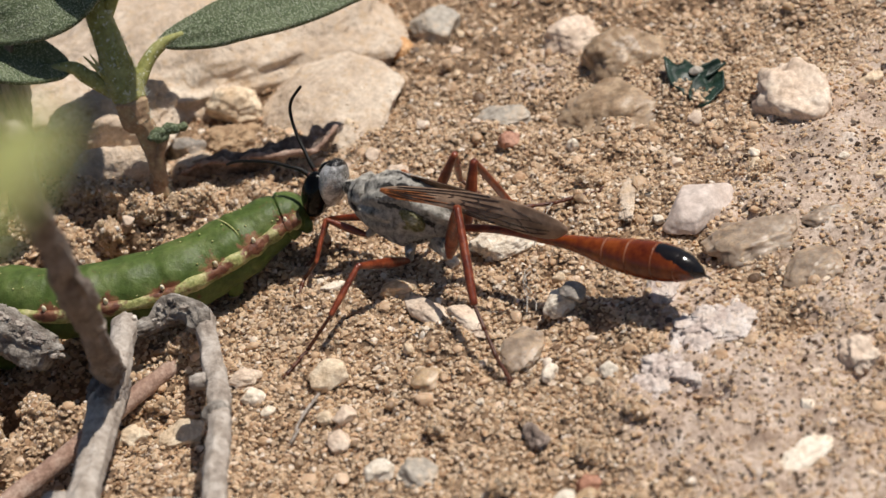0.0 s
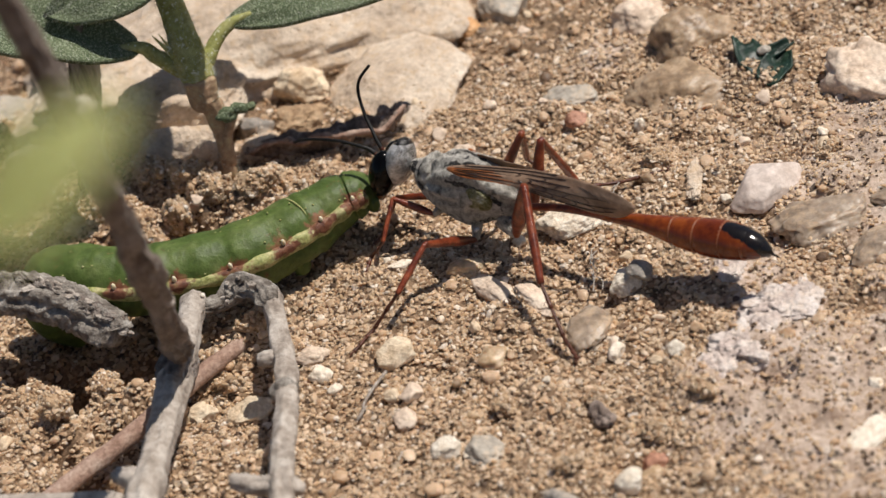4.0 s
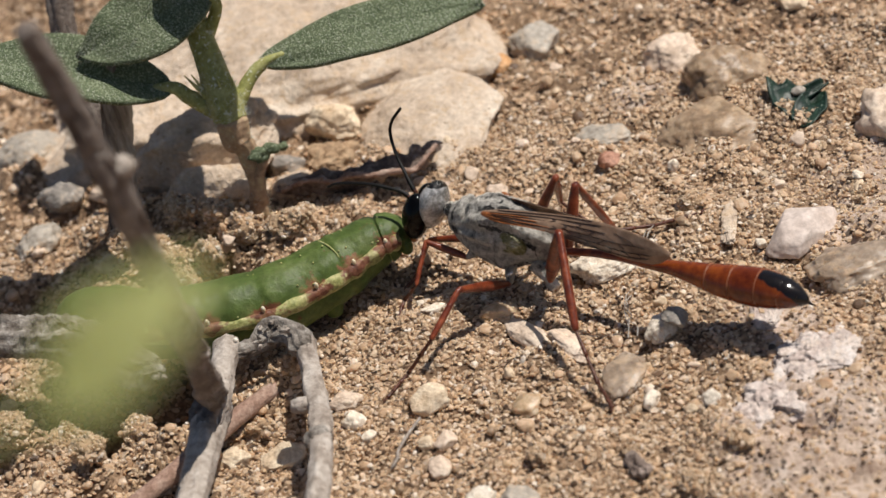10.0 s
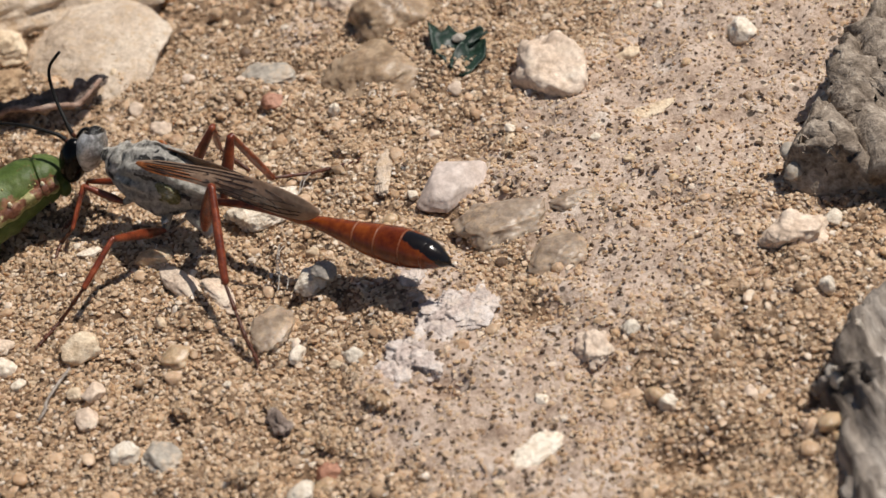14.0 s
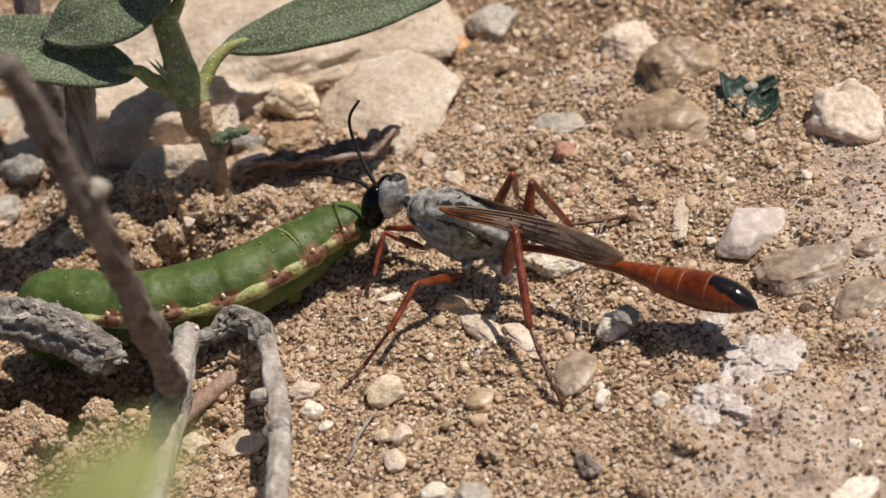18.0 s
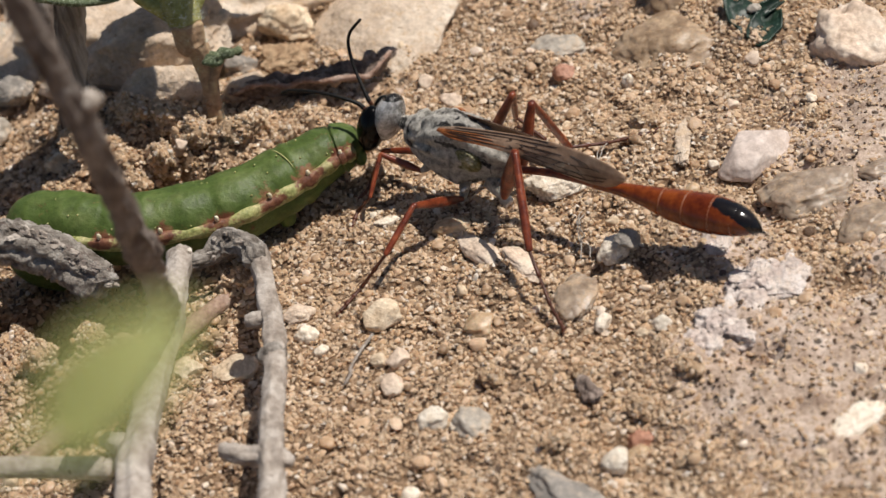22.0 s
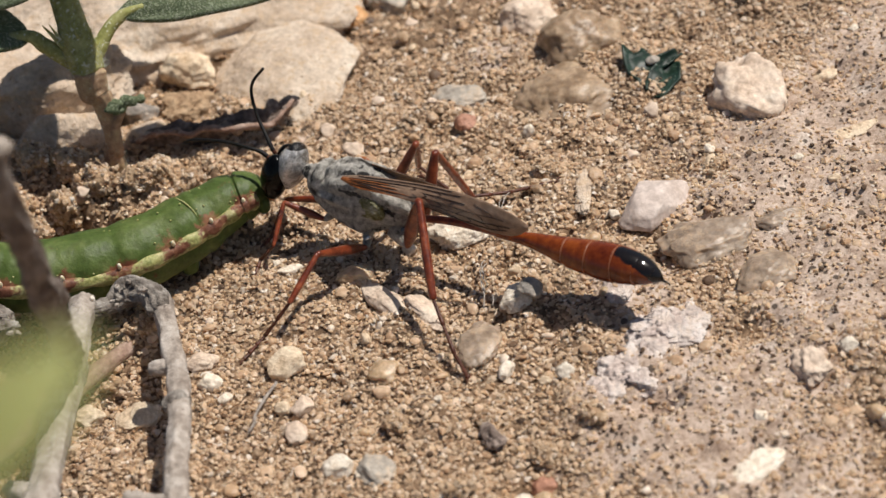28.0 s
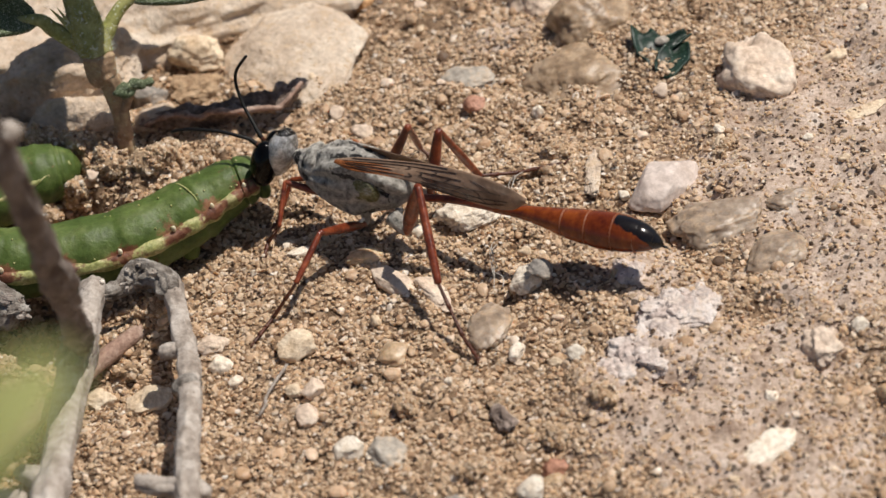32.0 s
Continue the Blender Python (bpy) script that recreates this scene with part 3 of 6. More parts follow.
def lichen_rock(name, label, category, rim, reach, tall, seed, mat):
    """A rough low rock whose near rim runs along the given line; it goes on away from the sand."""
    t = thing(name, (*rim[3], 0.0), label, category)
    edge = spline([(*q, 0.0) for q in rim], 110)
    way = np.gradient(edge, axis=0)
    way /= np.linalg.norm(way, axis=1)[:, None]
    away = np.stack([way[:, 1], -way[:, 0], 0 * way[:, 0]], 1)
    grid = []
    for k in range(110):
        for c in np.linspace(0, 1, 70):
            d = reach * c ** 1.3
            q = edge[k] + away[k] * d
            rise = 1 - math.exp(-d / 0.45) + 0.35 * math.exp(-((d - 0.7) / 0.5) ** 2)
            grid.append((q[0], q[1], -0.8 + (tall + 0.8) * rise))
    v = np.array(grid)
    ridge = 1 - np.abs(2 * field(v * np.array([0.6, 0.16, 0.2]) + seed) - 1)
    plate = np.floor(4 * field(v / 3.2 + seed)) / 4
    fine = field(v / 1.6 + seed) - 0.5
    finer = field(v / 0.6 + seed * 2) - 0.5
    d = np.tile(np.linspace(0, 1, 70), 110)
    v[:, 2] += np.minimum(d * 12, 1) * (2.2 * (ridge - 0.6) + 1.6 * (plate - 0.5) + 0.7 * fine + 0.35 * (np.abs(2 * finer) - 0.25))
    v[:, 0] += 0.9 * (field(v / 2.2 + 3 + seed) - 0.5)
    v[:, 1] += 0.9 * (field(v / 2.0 + 8 + seed) - 0.5)
    part("face", sheet(v[::-1], 110, 70, 0.6), M[mat], t)
    if mat == "lichen":
        curl = edge[34:92:3]
        part("rim_curl", Geo().add(*tube([(q[0] + 0.25 + 0.12 * math.sin(0.9 * k), q[1], 0.9 + 0.35 * math.sin(0.5 * k + 1), 0.22 + 0.14 * math.sin(math.pi * k / (len(curl) - 1))) for k, q in enumerate(curl)], 26, 120, 0.35, 6)), M["bluegrey"], t, "smooth pale curled rim")
    rs = np.random.RandomState(seed)
    for k in range(5):
        q = edge[rs.randint(8, 102)]
        b, f = rock((rs.uniform(1.2, 3.0), rs.uniform(1.0, 2.2), rs.uniform(0.8, 1.6)), seed * 50 + k, 12, 0.35, 3, 0.72)
        part("flake", Geo().add(b @ turned(rs.uniform(-20, 20), rs.uniform(-20, 20), rs.uniform(0, 180)).T + q + np.array([rs.uniform(0.2, 1.6), rs.uniform(-0.5, 0.5), 0.5 + rs.uniform(0, 1.6)]), f), M[mat if k % 2 else "bluegrey"], t)


def clod(x, y, w, d, h, seed):
    """A crumb of caked sand, set all over with grains."""
    rs = np.random.RandomState(seed)
    g = float(height(np.array([x]), np.array([y]))[0])
    t = thing("sand_clod", (x, y, g), "crumbling clod of caked tan sand", "sand clod", "clods of caked sand")
    v, f = rock((w, d, h), seed, 10, 0.5, 4, 0.72)
    v = v @ turned(0, 0, rs.uniform(0, 180)).T + np.array([x, y, g + 0.22 * h])
    part("core", Geo().add(v, f), M["clod"], t)
    n = int(24 * (w * d + w * h + d * h))
    at = v[rs.randint(len(v), size=n)]
    at = at[at[:, 2] > g - 0.2]
    bv, bf = ball(1)
    verts, faces = [], []
    for k, q in enumerate(at):
        r = 0.07 + 0.17 * rs.rand() ** 1.6
        verts.append((bv * rs.uniform(0.66, 1.28, (12, 1)) * rs.uniform(0.6, 1.3, 3)) @ turned(*rs.uniform(0, 180, 3)).T * r + q)
        faces += [tuple(i + 12 * k for i in face) for face in bf]
    grains = part("grain_coat", Geo().add(np.concatenate(verts), faces), M["grains"], t, smooth=False)
    tagged(grains, kind="stuff")


def build_clods():
    for k, (x, y, w, d, h) in enumerate(((-15.2, 26.4, 3.6, 2.8, 3.0), (-12.6, 25.0, 3.4, 2.8, 3.2), (-10.8, 22.4, 3.6, 2.8, 3.6), (-7.6, 21.2, 3.4, 2.6, 2.8), (-13.6, 21.8, 3.6, 2.8, 3.4), (-17.0, 23.4, 3.8, 2.8, 3.2), (-4.8, 22.2, 2.8, 2.2, 2.2), (-15.8, 20.6, 3.0, 2.2, 2.6), (-6.4, 23.6, 2.4, 2.0, 2.0), (-19.6, 25.0, 3.0, 2.4, 2.4))):
        clod(x, y, w, d, h, 400 + k)
    for k, (x, y, w, d, h) in enumerate(((-24.6, 7.6, 3.6, 2.4, 2.8), (-27.6, 8.0, 3.4, 2.6, 2.6), (-16.4, 6.6, 3.2, 2.2, 2.2), (-13.4, 6.8, 2.8, 2.0, 2.0), (-18.8, 4.6, 3.0, 2.2, 2.0), (-22.0, 3.0, 3.4, 2.4, 2.2), (-8.4, 6.6, 3.0, 2.2, 2.0), (-25.6, 4.4, 3.0, 2.2, 2.2), (-11.2, 3.6, 2.2, 1.8, 1.5), (-15.0, 1.6, 2.4, 1.8, 1.5))):
        clod(x, y, w, d, h, 420 + k)
    for k, (x, y, w, d, h) in enumerate(((9.0, -13.4, 2.2, 1.8, 1.2), (14.4, -11.2, 2.4, 1.8, 1.2), (6.0, -6.0, 2.0, 1.6, 1.1), (17.6, -9.6, 2.4, 1.8, 1.3), (-1.4, 20.8, 2.0, 1.6, 1.4), (11.5, -7.0, 2.0, 1.6, 1.0), (20.0, 15.0, 2.2, 1.8, 1.1), (31.0, 12.0, 2.4, 1.8, 1.1))):
        clod(x, y, w, d, h, 440 + k)


def build_stones():
    s = stone
    s("pebble", "white pebble with a grey cap on sand", 15.4, 2.6, 2.7, 2.0, 1.9, "white", 20, seed=2)
    # the same pebble's dark side, built as a separate grey lump
    s("pebble", "grey flake lying over a white pebble", 16.3, 2.3, 1.9, 1.7, 1.3, "grey", 20, (0, 25), seed=70, sink=0.0, z=0.45)
    s("pebble", "rounded cream limestone pebble", -0.1, 1.6, 2.9, 2.6, 2.2, "cream", -15, seed=3, cuts=7, rough=0.1, sink=0.2)
    s("pebble", "small pale tan pebble lying in sand", -0.1, -4.6, 1.5, 1.9, 1.2, "pinkish", 5, seed=4)
    s("pebble", "small pale tan pebble lying in sand", 0.6, -3.0, 1.7, 1.4, 1.1, "pinkish", 40, seed=44)
    s("pebble", "small cream pebble", -0.7, -2.6, 1.1, 1.0, 1.0, "cream", 0, seed=45)
    s("pebble", "white limestone pebble beside a grey one", 2.0, -9.0, 2.0, 1.7, 1.6, "white", 10, seed=5)
    s("pebble", "smooth grey pebble beside a white one", 4.2, -10.0, 2.5, 3.2, 1.6, "bluegrey", 30, seed=6, cuts=5)
    s("quartz_pebble", "flat smoky translucent quartz pebble", 12.2, -0.8, 3.0, 4.6, 1.1, "quartz", -20, seed=7, cuts=5, sink=0.4)
    s("pebble", "small oval white pebble", 13.4, -3.4, 1.0, 1.6, 1.0, "white", -30, seed=8, cuts=4)
    s("pebble", "tiny cream pebble", 15.6, -4.4, 1.1, 0.9, 0.9, "cream", 0, seed=9, cuts=5)
    s("pebble", "small round white pebble", 16.8, -5.2, 1.3, 1.3, 1.2, "white", 0, seed=10, cuts=4)
    s("quartz_pebble", "tan translucent quartz pebble", 5.9, -1.2, 2.1, 2.2, 1.3, "tan_quartz", 0, seed=11, cuts=4)
    s("stone", "elongated pinkish white stone", 7.2, 5.3, 1.9, 5.6, 1.5, "pinkish", 27, seed=12, sink=0.3, cuts=7, rough=0.14)
    s("stone", "pale crumbly stone half buried in sand", 9.2, 3.8, 1.7, 5.4, 1.2, "pinkish", 23, seed=13, sink=0.4)
    s("stone", "white chalky stone under the wasp", 13.4, 10.6, 5.6, 3.6, 2.2, "white", 10, seed=14, sink=0.4, rough=0.25)
    s("quartz_pebble", "flat brown translucent pebble", 5.5, 8.6, 2.7, 1.6, 1.2, "tan_quartz", -5, seed=15, cuts=4)
    s("stone", "flat pinkish white slab standing askew", 25.8, 8.9, 6.2, 3.6, 2.4, "slab", 22, (20, -10), seed=16, cuts=18, hard=0.62, rough=0.05, sink=0.15)
    s("quartz_stone", "brownish translucent quartz stone", 28.8, 4.4, 7.2, 5.0, 2.6, "quartz", 8, seed=17, cuts=12, hard=0.72, sink=0.35)
    s("quartz_stone", "greyish translucent quartz stone with a sharp edge", 31.2, 0.6, 5.2, 4.6, 2.2, "quartz", 35, seed=18, cuts=13, hard=0.7, sink=0.4)
    s("quartz_stone", "small brownish quartz stone sunk in crust", 33.4, 4.6, 4.2, 2.4, 1.6, "quartz", -10, seed=19, sink=0.5)
    for k, (x, y, w, d) in enumerate(((19.0, -7.3, 2.6, 2.2), (20.6, -6.0, 3.4, 2.8), (22.4, -5.2, 3.6, 2.6), (23.6, -3.6, 3.4, 3.0), (25.2, -2.6, 2.8, 2.6), (21.2, -7.4, 2.4, 1.8), (22.4, -2.9, 2.2, 2.0))):
        s("crust_lump", "pale mauve crumbly mineral crust", x, y, 1.5 * w, 1.5 * d, 1.3, "crust", 36 + 20 * k, seed=240 + k, rough=0.6, sink=0.35, cuts=5, hard=0.9, level=5, category="crust")
    s("crust_lump", "pale crumbly mineral crust", 21.6, 1.0, 2.6, 3.2, 1.2, "crust", 0, seed=21, rough=0.3, sink=0.55, category="crust")
    s("stone", "cream and orange limestone lump", 35.5, 18.6, 5.8, 7.4, 4.8, "pinkish", 20, (0, -14), seed=224, sink=0.3, cuts=8, rough=0.24)
    s("flint", "brown flint nodule", 25.4, 29.6, 7.6, 6.6, 5.0, "flint", 20, seed=25, sink=0.45, rough=0.2, hard=0.84)
    s("flint", "brown flint nodule", 23.4, 23.8, 8.6, 8.4, 3.2, "flint", -25, seed=26, sink=0.6, rough=0.2, hard=0.82)
    s("stone", "smooth pinkish pebble beside brown flint", 22.6, 34.6, 5.0, 4.2, 3.0, "pinkish", 10, seed=27, cuts=4)
    s("pebble", "small round orange pebble", 9.6, 40.4, 2.5, 2.4, 2.0, "orange", 0, seed=28, cuts=4)
    s("stone", "angular white stone", 12.7, 42.5, 4.4, 5.0, 3.4, "bluegrey", 15, seed=29)
    s("boulder", "broad pale limestone block in dappled shade", 3.4, 35.4, 11.8, 15.0, 3.4, "boulder", -16, (5, 4), seed=30, cuts=16, hard=0.72, rough=0.12, sink=0.25, level=5)
    s("stone", "grey stone lump beside a pale block", -8.0, 33.0, 3.4, 2.8, 2.6, "grey", -20, seed=31, sink=0.3)
    s("boulder", "broad pinkish rock rising behind the plant", -9.0, 47.5, 46.0, 32.0, 14.0, "boulder", 8, (-4, 0), seed=233, sink=0.48, rough=0.2, cuts=10, level=6)
    s("stone", "pinkish soil-dusted rock behind the stem", -13.2, 33.4, 12.0, 7.0, 7.5, "boulder", 6, seed=236, sink=0.2, rough=0.22, cuts=9, level=6)
    s("stone", "bright cream lump before a pinkish rock", -3.6, 36.8, 5.2, 3.6, 3.4, "cream", -20, seed=234, sink=0.2)
    s("stone", "soil-caked lump beside a pale block", -4.4, 32.6, 5.0, 4.0, 3.0, "clod", 10, seed=235, sink=0.3, rough=0.4)
    s("stone", "low pale rock in the leaf's shade", -13.6, 28.6, 8.4, 4.0, 5.0, "boulder", 8, seed=134, sink=0.25, rough=0.16, cuts=10)
    s("crust_lump", "upright ridge of pale mineral crust", 21.7, 11.9, 1.4, 5.0, 0.9, "boulder", -14, seed=135, sink=0.35, rough=0.4, category="crust")
    s("pebble", "small reddish pebble", 15.5, 22.8, 1.7, 1.6, 1.3, "red", 0, seed=34, cuts=5)
    s("stone", "flat blue-grey stone half buried", 15.7, 26.6, 4.2, 3.0, 1.5, "bluegrey", -8, seed=35, sink=0.45)
    s("pebble", "tiny upright white chip", 19.7, 20.6, 0.9, 0.8, 1.5, "white", 0, seed=36)
    s("pebble", "small pale pebble", 7.2, 23.6, 1.7, 1.4, 1.2, "pinkish", 0, seed=37, cuts=5)
    s("pebble", "cream limestone pebble", 31.2, -9.4, 2.6, 3.0, 2.0, "pinkish", 0, seed=38, rough=0.35, cuts=15)
    s("pebble", "small white pebble", 33.7, -8.9, 1.3, 1.3, 1.1, "white", 0, seed=39, cuts=5)
    s("pebble", "small white limestone chip", 34.3, -14.5, 1.3, 1.1, 1.3, "white", 0, seed=40)
    s("stone", "flat white limestone sliver", 25.0, -16.2, 5.8, 2.4, 1.4, "white", 20, seed=41, sink=0.5, cuts=6)
    s("pebble", "round cream pebble on pale crust", 49.2, 18.1, 2.1, 2.0, 2.0, "white", 0, seed=42, sink=0.2)
    s("pebble", "small oblong cream pebble", 41.0, 18.9, 2.2, 1.2, 1.1, "cream", 15, seed=43)
    s("stone", "low pale stone sliver in the crust", 40.8, 12.2, 5.0, 1.6, 0.9, "cream", 12, seed=46, sink=0.4)
    s("stone", "cream limestone lump casting a dark shadow", 45.9, -3.8, 5.2, 3.6, 2.8, "pinkish", -8, seed=47, sink=0.15, cuts=15, rough=0.28)
    s("pebble", "small white chip beside a cream lump", 48.7, -3.0, 1.8, 1.5, 1.4, "white", 0, seed=48)
    s("pebble", "small white upright chip", 46.0, -9.2, 1.0, 1.0, 1.7, "white", 10, seed=49, sink=0.15)
    s("stone", "dark slate-grey angular stone", 8.7, -17.4, 3.2, 7.2, 2.0, "grey", 30, (0, 6), seed=50, cuts=12, hard=0.72, sink=0.3)
    s("pebble", "rough white limestone chip", 12.0, -15.4, 2.0, 1.8, 1.4, "white", 0, seed=51)
    s("stone", "white stone at the sand's far edge", 30.3, 41.0, 4.2, 3.2, 2.4, "white", 10, seed=52)
    s("stone", "cream stone at the sand's far edge", 32.8, 38.0, 3.2, 3.0, 2.4, "cream", 10, seed=53)
    s("stone", "pale stone in the leaf's shade", -7.6, 29.0, 4.0, 2.6, 2.2, "boulder", 10, seed=67, sink=0.3)
    s("pebble", "small pale chip between the legs", 1.3, 10.2, 2.0, 0.8, 0.6, "white", 6, seed=55)
    s("pebble", "cream pebble at the twig's foot", -5.4, 3.4, 2.6, 1.6, 1.2, "pinkish", -12, seed=56)
    s("pebble", "cream pebble at the twig's foot", -5.0, 1.4, 1.8, 1.4, 1.2, "white", -12, seed=57)
    s("pebble", "pale stone lying between twigs", -9.8, 0.4, 3.4, 2.4, 1.6, "cream", 10, seed=58)
    s("pebble", "pale stone lying between twigs", -13.2, 2.0, 2.8, 2.2, 1.6, "cream", -30, seed=59)
    s("stone", "shaded grey-white stone behind the plant", -28.0, 43.5, 7.0, 5.0, 4.0, "bluegrey", 20, seed=62)
    s("stone", "shaded grey-white stone behind the plant", -25.5, 36.0, 4.0, 3.4, 2.6, "grey", -20, seed=63)
    s("stone", "shaded pale stone behind the plant", -27.2, 31.6, 4.4, 3.4, 2.4, "bluegrey", 50, seed=64)
    s("stone", "pale stone in the plant's shade", -21.5, 35.6, 3.6, 3.0, 2.0, "pinkish", 10, seed=65)
    s("stone", "cream stone near the broken branch", -22.0, 27.0, 2.0, 1.8, 1.6, "cream", 10, seed=66)
    s("plant_scrap", "dark crumpled scrap of dead plant on sand", 11.4, -9.0, 1.5, 2.4, 1.6, "dry_leaf", 20, seed=136, sink=0.2, rough=0.6, category="plant debris")
    s("pebble", "small reddish pebble among sand clods", 13.7, -12.8, 1.8, 1.5, 1.1, "red", 10, seed=137, sink=0.35)
    s("pebble", "flat tan translucent grain among sand", 13.4, -14.4, 1.6, 1.3, 0.9, "tan_quartz", 10, seed=138, sink=0.35)
    lichen_rock("lichen_rock", "grey flaky lichen-crusted rock with a folded rim", "rock", [(53.5, -2.6), (50.5, -1.2), (47.6, 0.2), (46.9, 1.5), (48.2, 3.2), (51.4, 7.8), (55.4, 11.9), (58.4, 16.0), (61.0, 19.6), (64.8, 25.0), (69.5, 31.0)], 15, 2.4, 3, "lichen")
    lichen_rock("dead_wood", "weathered dead wood with pale fibres and dark clefts", "dead wood", [(37.0, -36.0), (40.4, -28.4), (41.3, -25.0), (42.4, -20.4), (42.9, -17.2), (43.8, -16.0), (45.3, -13.2), (48.1, -11.4), (52.0, -10.8)], 17, 1.6, 8, "dead_wood")
    # many small pale pebbles, all alike in kind
    rs = np.random.RandomState(21)
    kinds = []
    for k in range(9):
        v, f = rock((1.0, 0.85, 0.7), 200 + k, 10, 0.22, 3, 0.74)
        kinds.append(mesh_of("small_pebble", Geo().add(v, f), (0, 0, 0), M[("cream", "tan_quartz", "white", "pinkish", "flint", "cream", "tan_quartz", "flint", "tan_quartz")[k]]))
    n = 0
    while n < 170:
        x, y = rs.uniform(-28, 58), rs.uniform(-28, 46)
        if x > 50 + 0.3 * (y + 30) or x < -28 - 0.2 * (y + 30):
            continue
        ob = new("small_pebble", kinds[rs.randint(9)])
        sc = rs.uniform(0.6, 1.0) + 0.7 * rs.rand() ** 4
        ob.location = Vector((x, y, float(height(np.array([x]), np.array([y]))[0]) + 0.16 * sc)) * MM
        ob.scale = (sc, sc, sc)
        ob.rotation_euler = (rs.uniform(-0.4, 0.4), rs.uniform(-0.4, 0.4), rs.uniform(0, 6.28))
        tagged(ob, "small angular pebble bedded in sand", "pebble", "small pebbles in the sand")
        n += 1


def build_chip():
    """A dark green leaf chip, torn and folded, with a pale crumb on it."""
    t = thing("leaf_chip", (29.5, 22.8, 0), "dark green torn leaf chip in sand", "leaf fragment")
    for k, (cx, cy, cz, a, w, d, tip) in enumerate(((28.9, 23.0, 0.9, 12, 2.3, 4.0, 10), (30.0, 22.0, 0.7, -32, 2.2, 3.8, -6), (30.3, 23.6, 0.8, -70, 1.1, 3.0, 4))):
        u, q = np.meshgrid(np.linspace(-1, 1, 13), np.linspace(-1, 1, 13))
        rag = 0.75 + 0.5 * field(np.stack([u, q, u * 0 + k], -1).reshape(-1, 3) * 1.7 + 5).reshape(u.shape)
        x, y = u * w / 2 * rag * (1.05 - 0.5 * np.abs(q)), q * d / 2 * rag
        z = 0.35 * u * u + 0.3 * q + 0.5 * (field(np.stack([x, y, x * 0 + k], -1).reshape(-1, 3) * 1.2).reshape(u.shape) - 0.5)
        v = np.stack([x, y, z], -1).reshape(-1, 3) @ turned(tip, 10, a).T + np.array([cx, cy, cz])
        part("leaf_flap", sheet(v, 13, 13, 0.14), M["shard"], t)
    v, f = rock((1.1, 0.9, 0.7), 77, 8)
    part("crumb", Geo().add(v + np.array([29.7, 23.7, 1.25]), f), M["bluegrey"], t, "pale crumb")


def sheet(top, rows, cols, thick):
    """A thin solid from a grid of points."""
    g = np.asarray(top).reshape(rows, cols, 3)
    n = np.cross(np.gradient(g, axis=1), np.gradient(g, axis=0))
    n /= np.linalg.norm(n, axis=2)[..., None] + 1e-9
    low = g - n * thick
    k = rows * cols
    f = []
    for r in range(rows - 1):
        for c in range(cols - 1):
            a = r * cols + c
            f += [(a, a + 1, a + cols + 1, a + cols), (k + a, k + a + cols, k + a + cols + 1, k + a + 1)]
    rim = [c for c in range(cols)] + [r * cols + cols - 1 for r in range(1, rows)] + [(rows - 1) * cols + c for c in range(cols - 2, -1, -1)] + [r * cols for r in range(rows - 2, 0, -1)]
    for i, a in enumerate(rim):
        b = rim[(i + 1) % len(rim)]
        f.append((b, a, k + a, k + b))
    return Geo().add(np.vstack([g.reshape(-1, 3), low.reshape(-1, 3)]), f)


# ---------------------------------------------------------------- plants
def coat(v, f, count, seed, long=0.3, thin=0.016, lie=(0.62, -0.506, 0.0), out=0.45):
    """Short hairs over a skin; lie: the way they lean, out: how far they stand off."""
    lie = np.array(lie)
    rs = np.random.RandomState(seed)
    v = np.asarray(v)
    mid = v.mean(0)
    tri = [f[i] for i in rs.randint(len(f), size=count)]
    hv, hf = [], []
    for k, face in enumerate(tri):
        a, b, c = v[face[0]], v[face[1]], v[face[2]]
        n = np.cross(b - a, c - a)
        n /= np.linalg.norm(n) + 1e-12
        w = rs.dirichlet((1, 1, 1))
        p = w[0] * a + w[1] * b + w[2] * c
        if n @ (p - mid) < 0:
            n = -n
        tip = p + long * rs.uniform(0.5, 1.2) * (out * n + lie + 0.25 * rs.normal(size=3))
        s = np.cross(tip - p, n)
        s *= thin / (np.linalg.norm(s) + 1e-12)
        hv += [p - s - 0.03 * n, p + s - 0.03 * n, p + 2 * thin * n, tip]
        hf += [(4 * k, 4 * k + 1, 4 * k + 3), (4 * k + 1, 4 * k + 2, 4 * k + 3), (4 * k + 2, 4 * k, 4 * k + 3)]
    return Geo().add(np.array(hv), hf)


def leaf_blade(base, tip, wide, facing, arch=1.0, cup=0.25, thick=0.35, rows=29, cols=11, seed=0, full=0.75):
    """A lance-shaped blade from base to tip; facing: the way its upper side looks."""
    base, tip, up = np.array(base, float), np.array(tip, float), np.array(facing, float)
    way = tip - base
    side = np.cross(way, up)
    side /= np.linalg.norm(side)
    up = np.cross(side, way)
    up /= np.linalg.norm(up)
    out = []
    for r in range(rows):
        t = r / (rows - 1)
        half = wide / 2 * (np.sin(np.pi * min(t, 1) ** full) ** 0.75) + 0.06 + 0.25 * (1 - t) ** 6
        for c in range(cols):
            s = 2 * c / (cols - 1) - 1
            wave = 0.12 * wide * (field(np.array([[t * 5 + seed, s * 1.2 + 3, seed]]))[0] - 0.5)
            out.append(base + way * t + side * half * s + up * (arch * np.sin(np.pi * t) * 0.8 - arch * 0.5 * t * t + cup * half * (abs(s) ** 1.5) + wave - 0.12 * math.exp(-((s / 0.12) ** 2))))
    return sheet(out, rows, cols, thick)


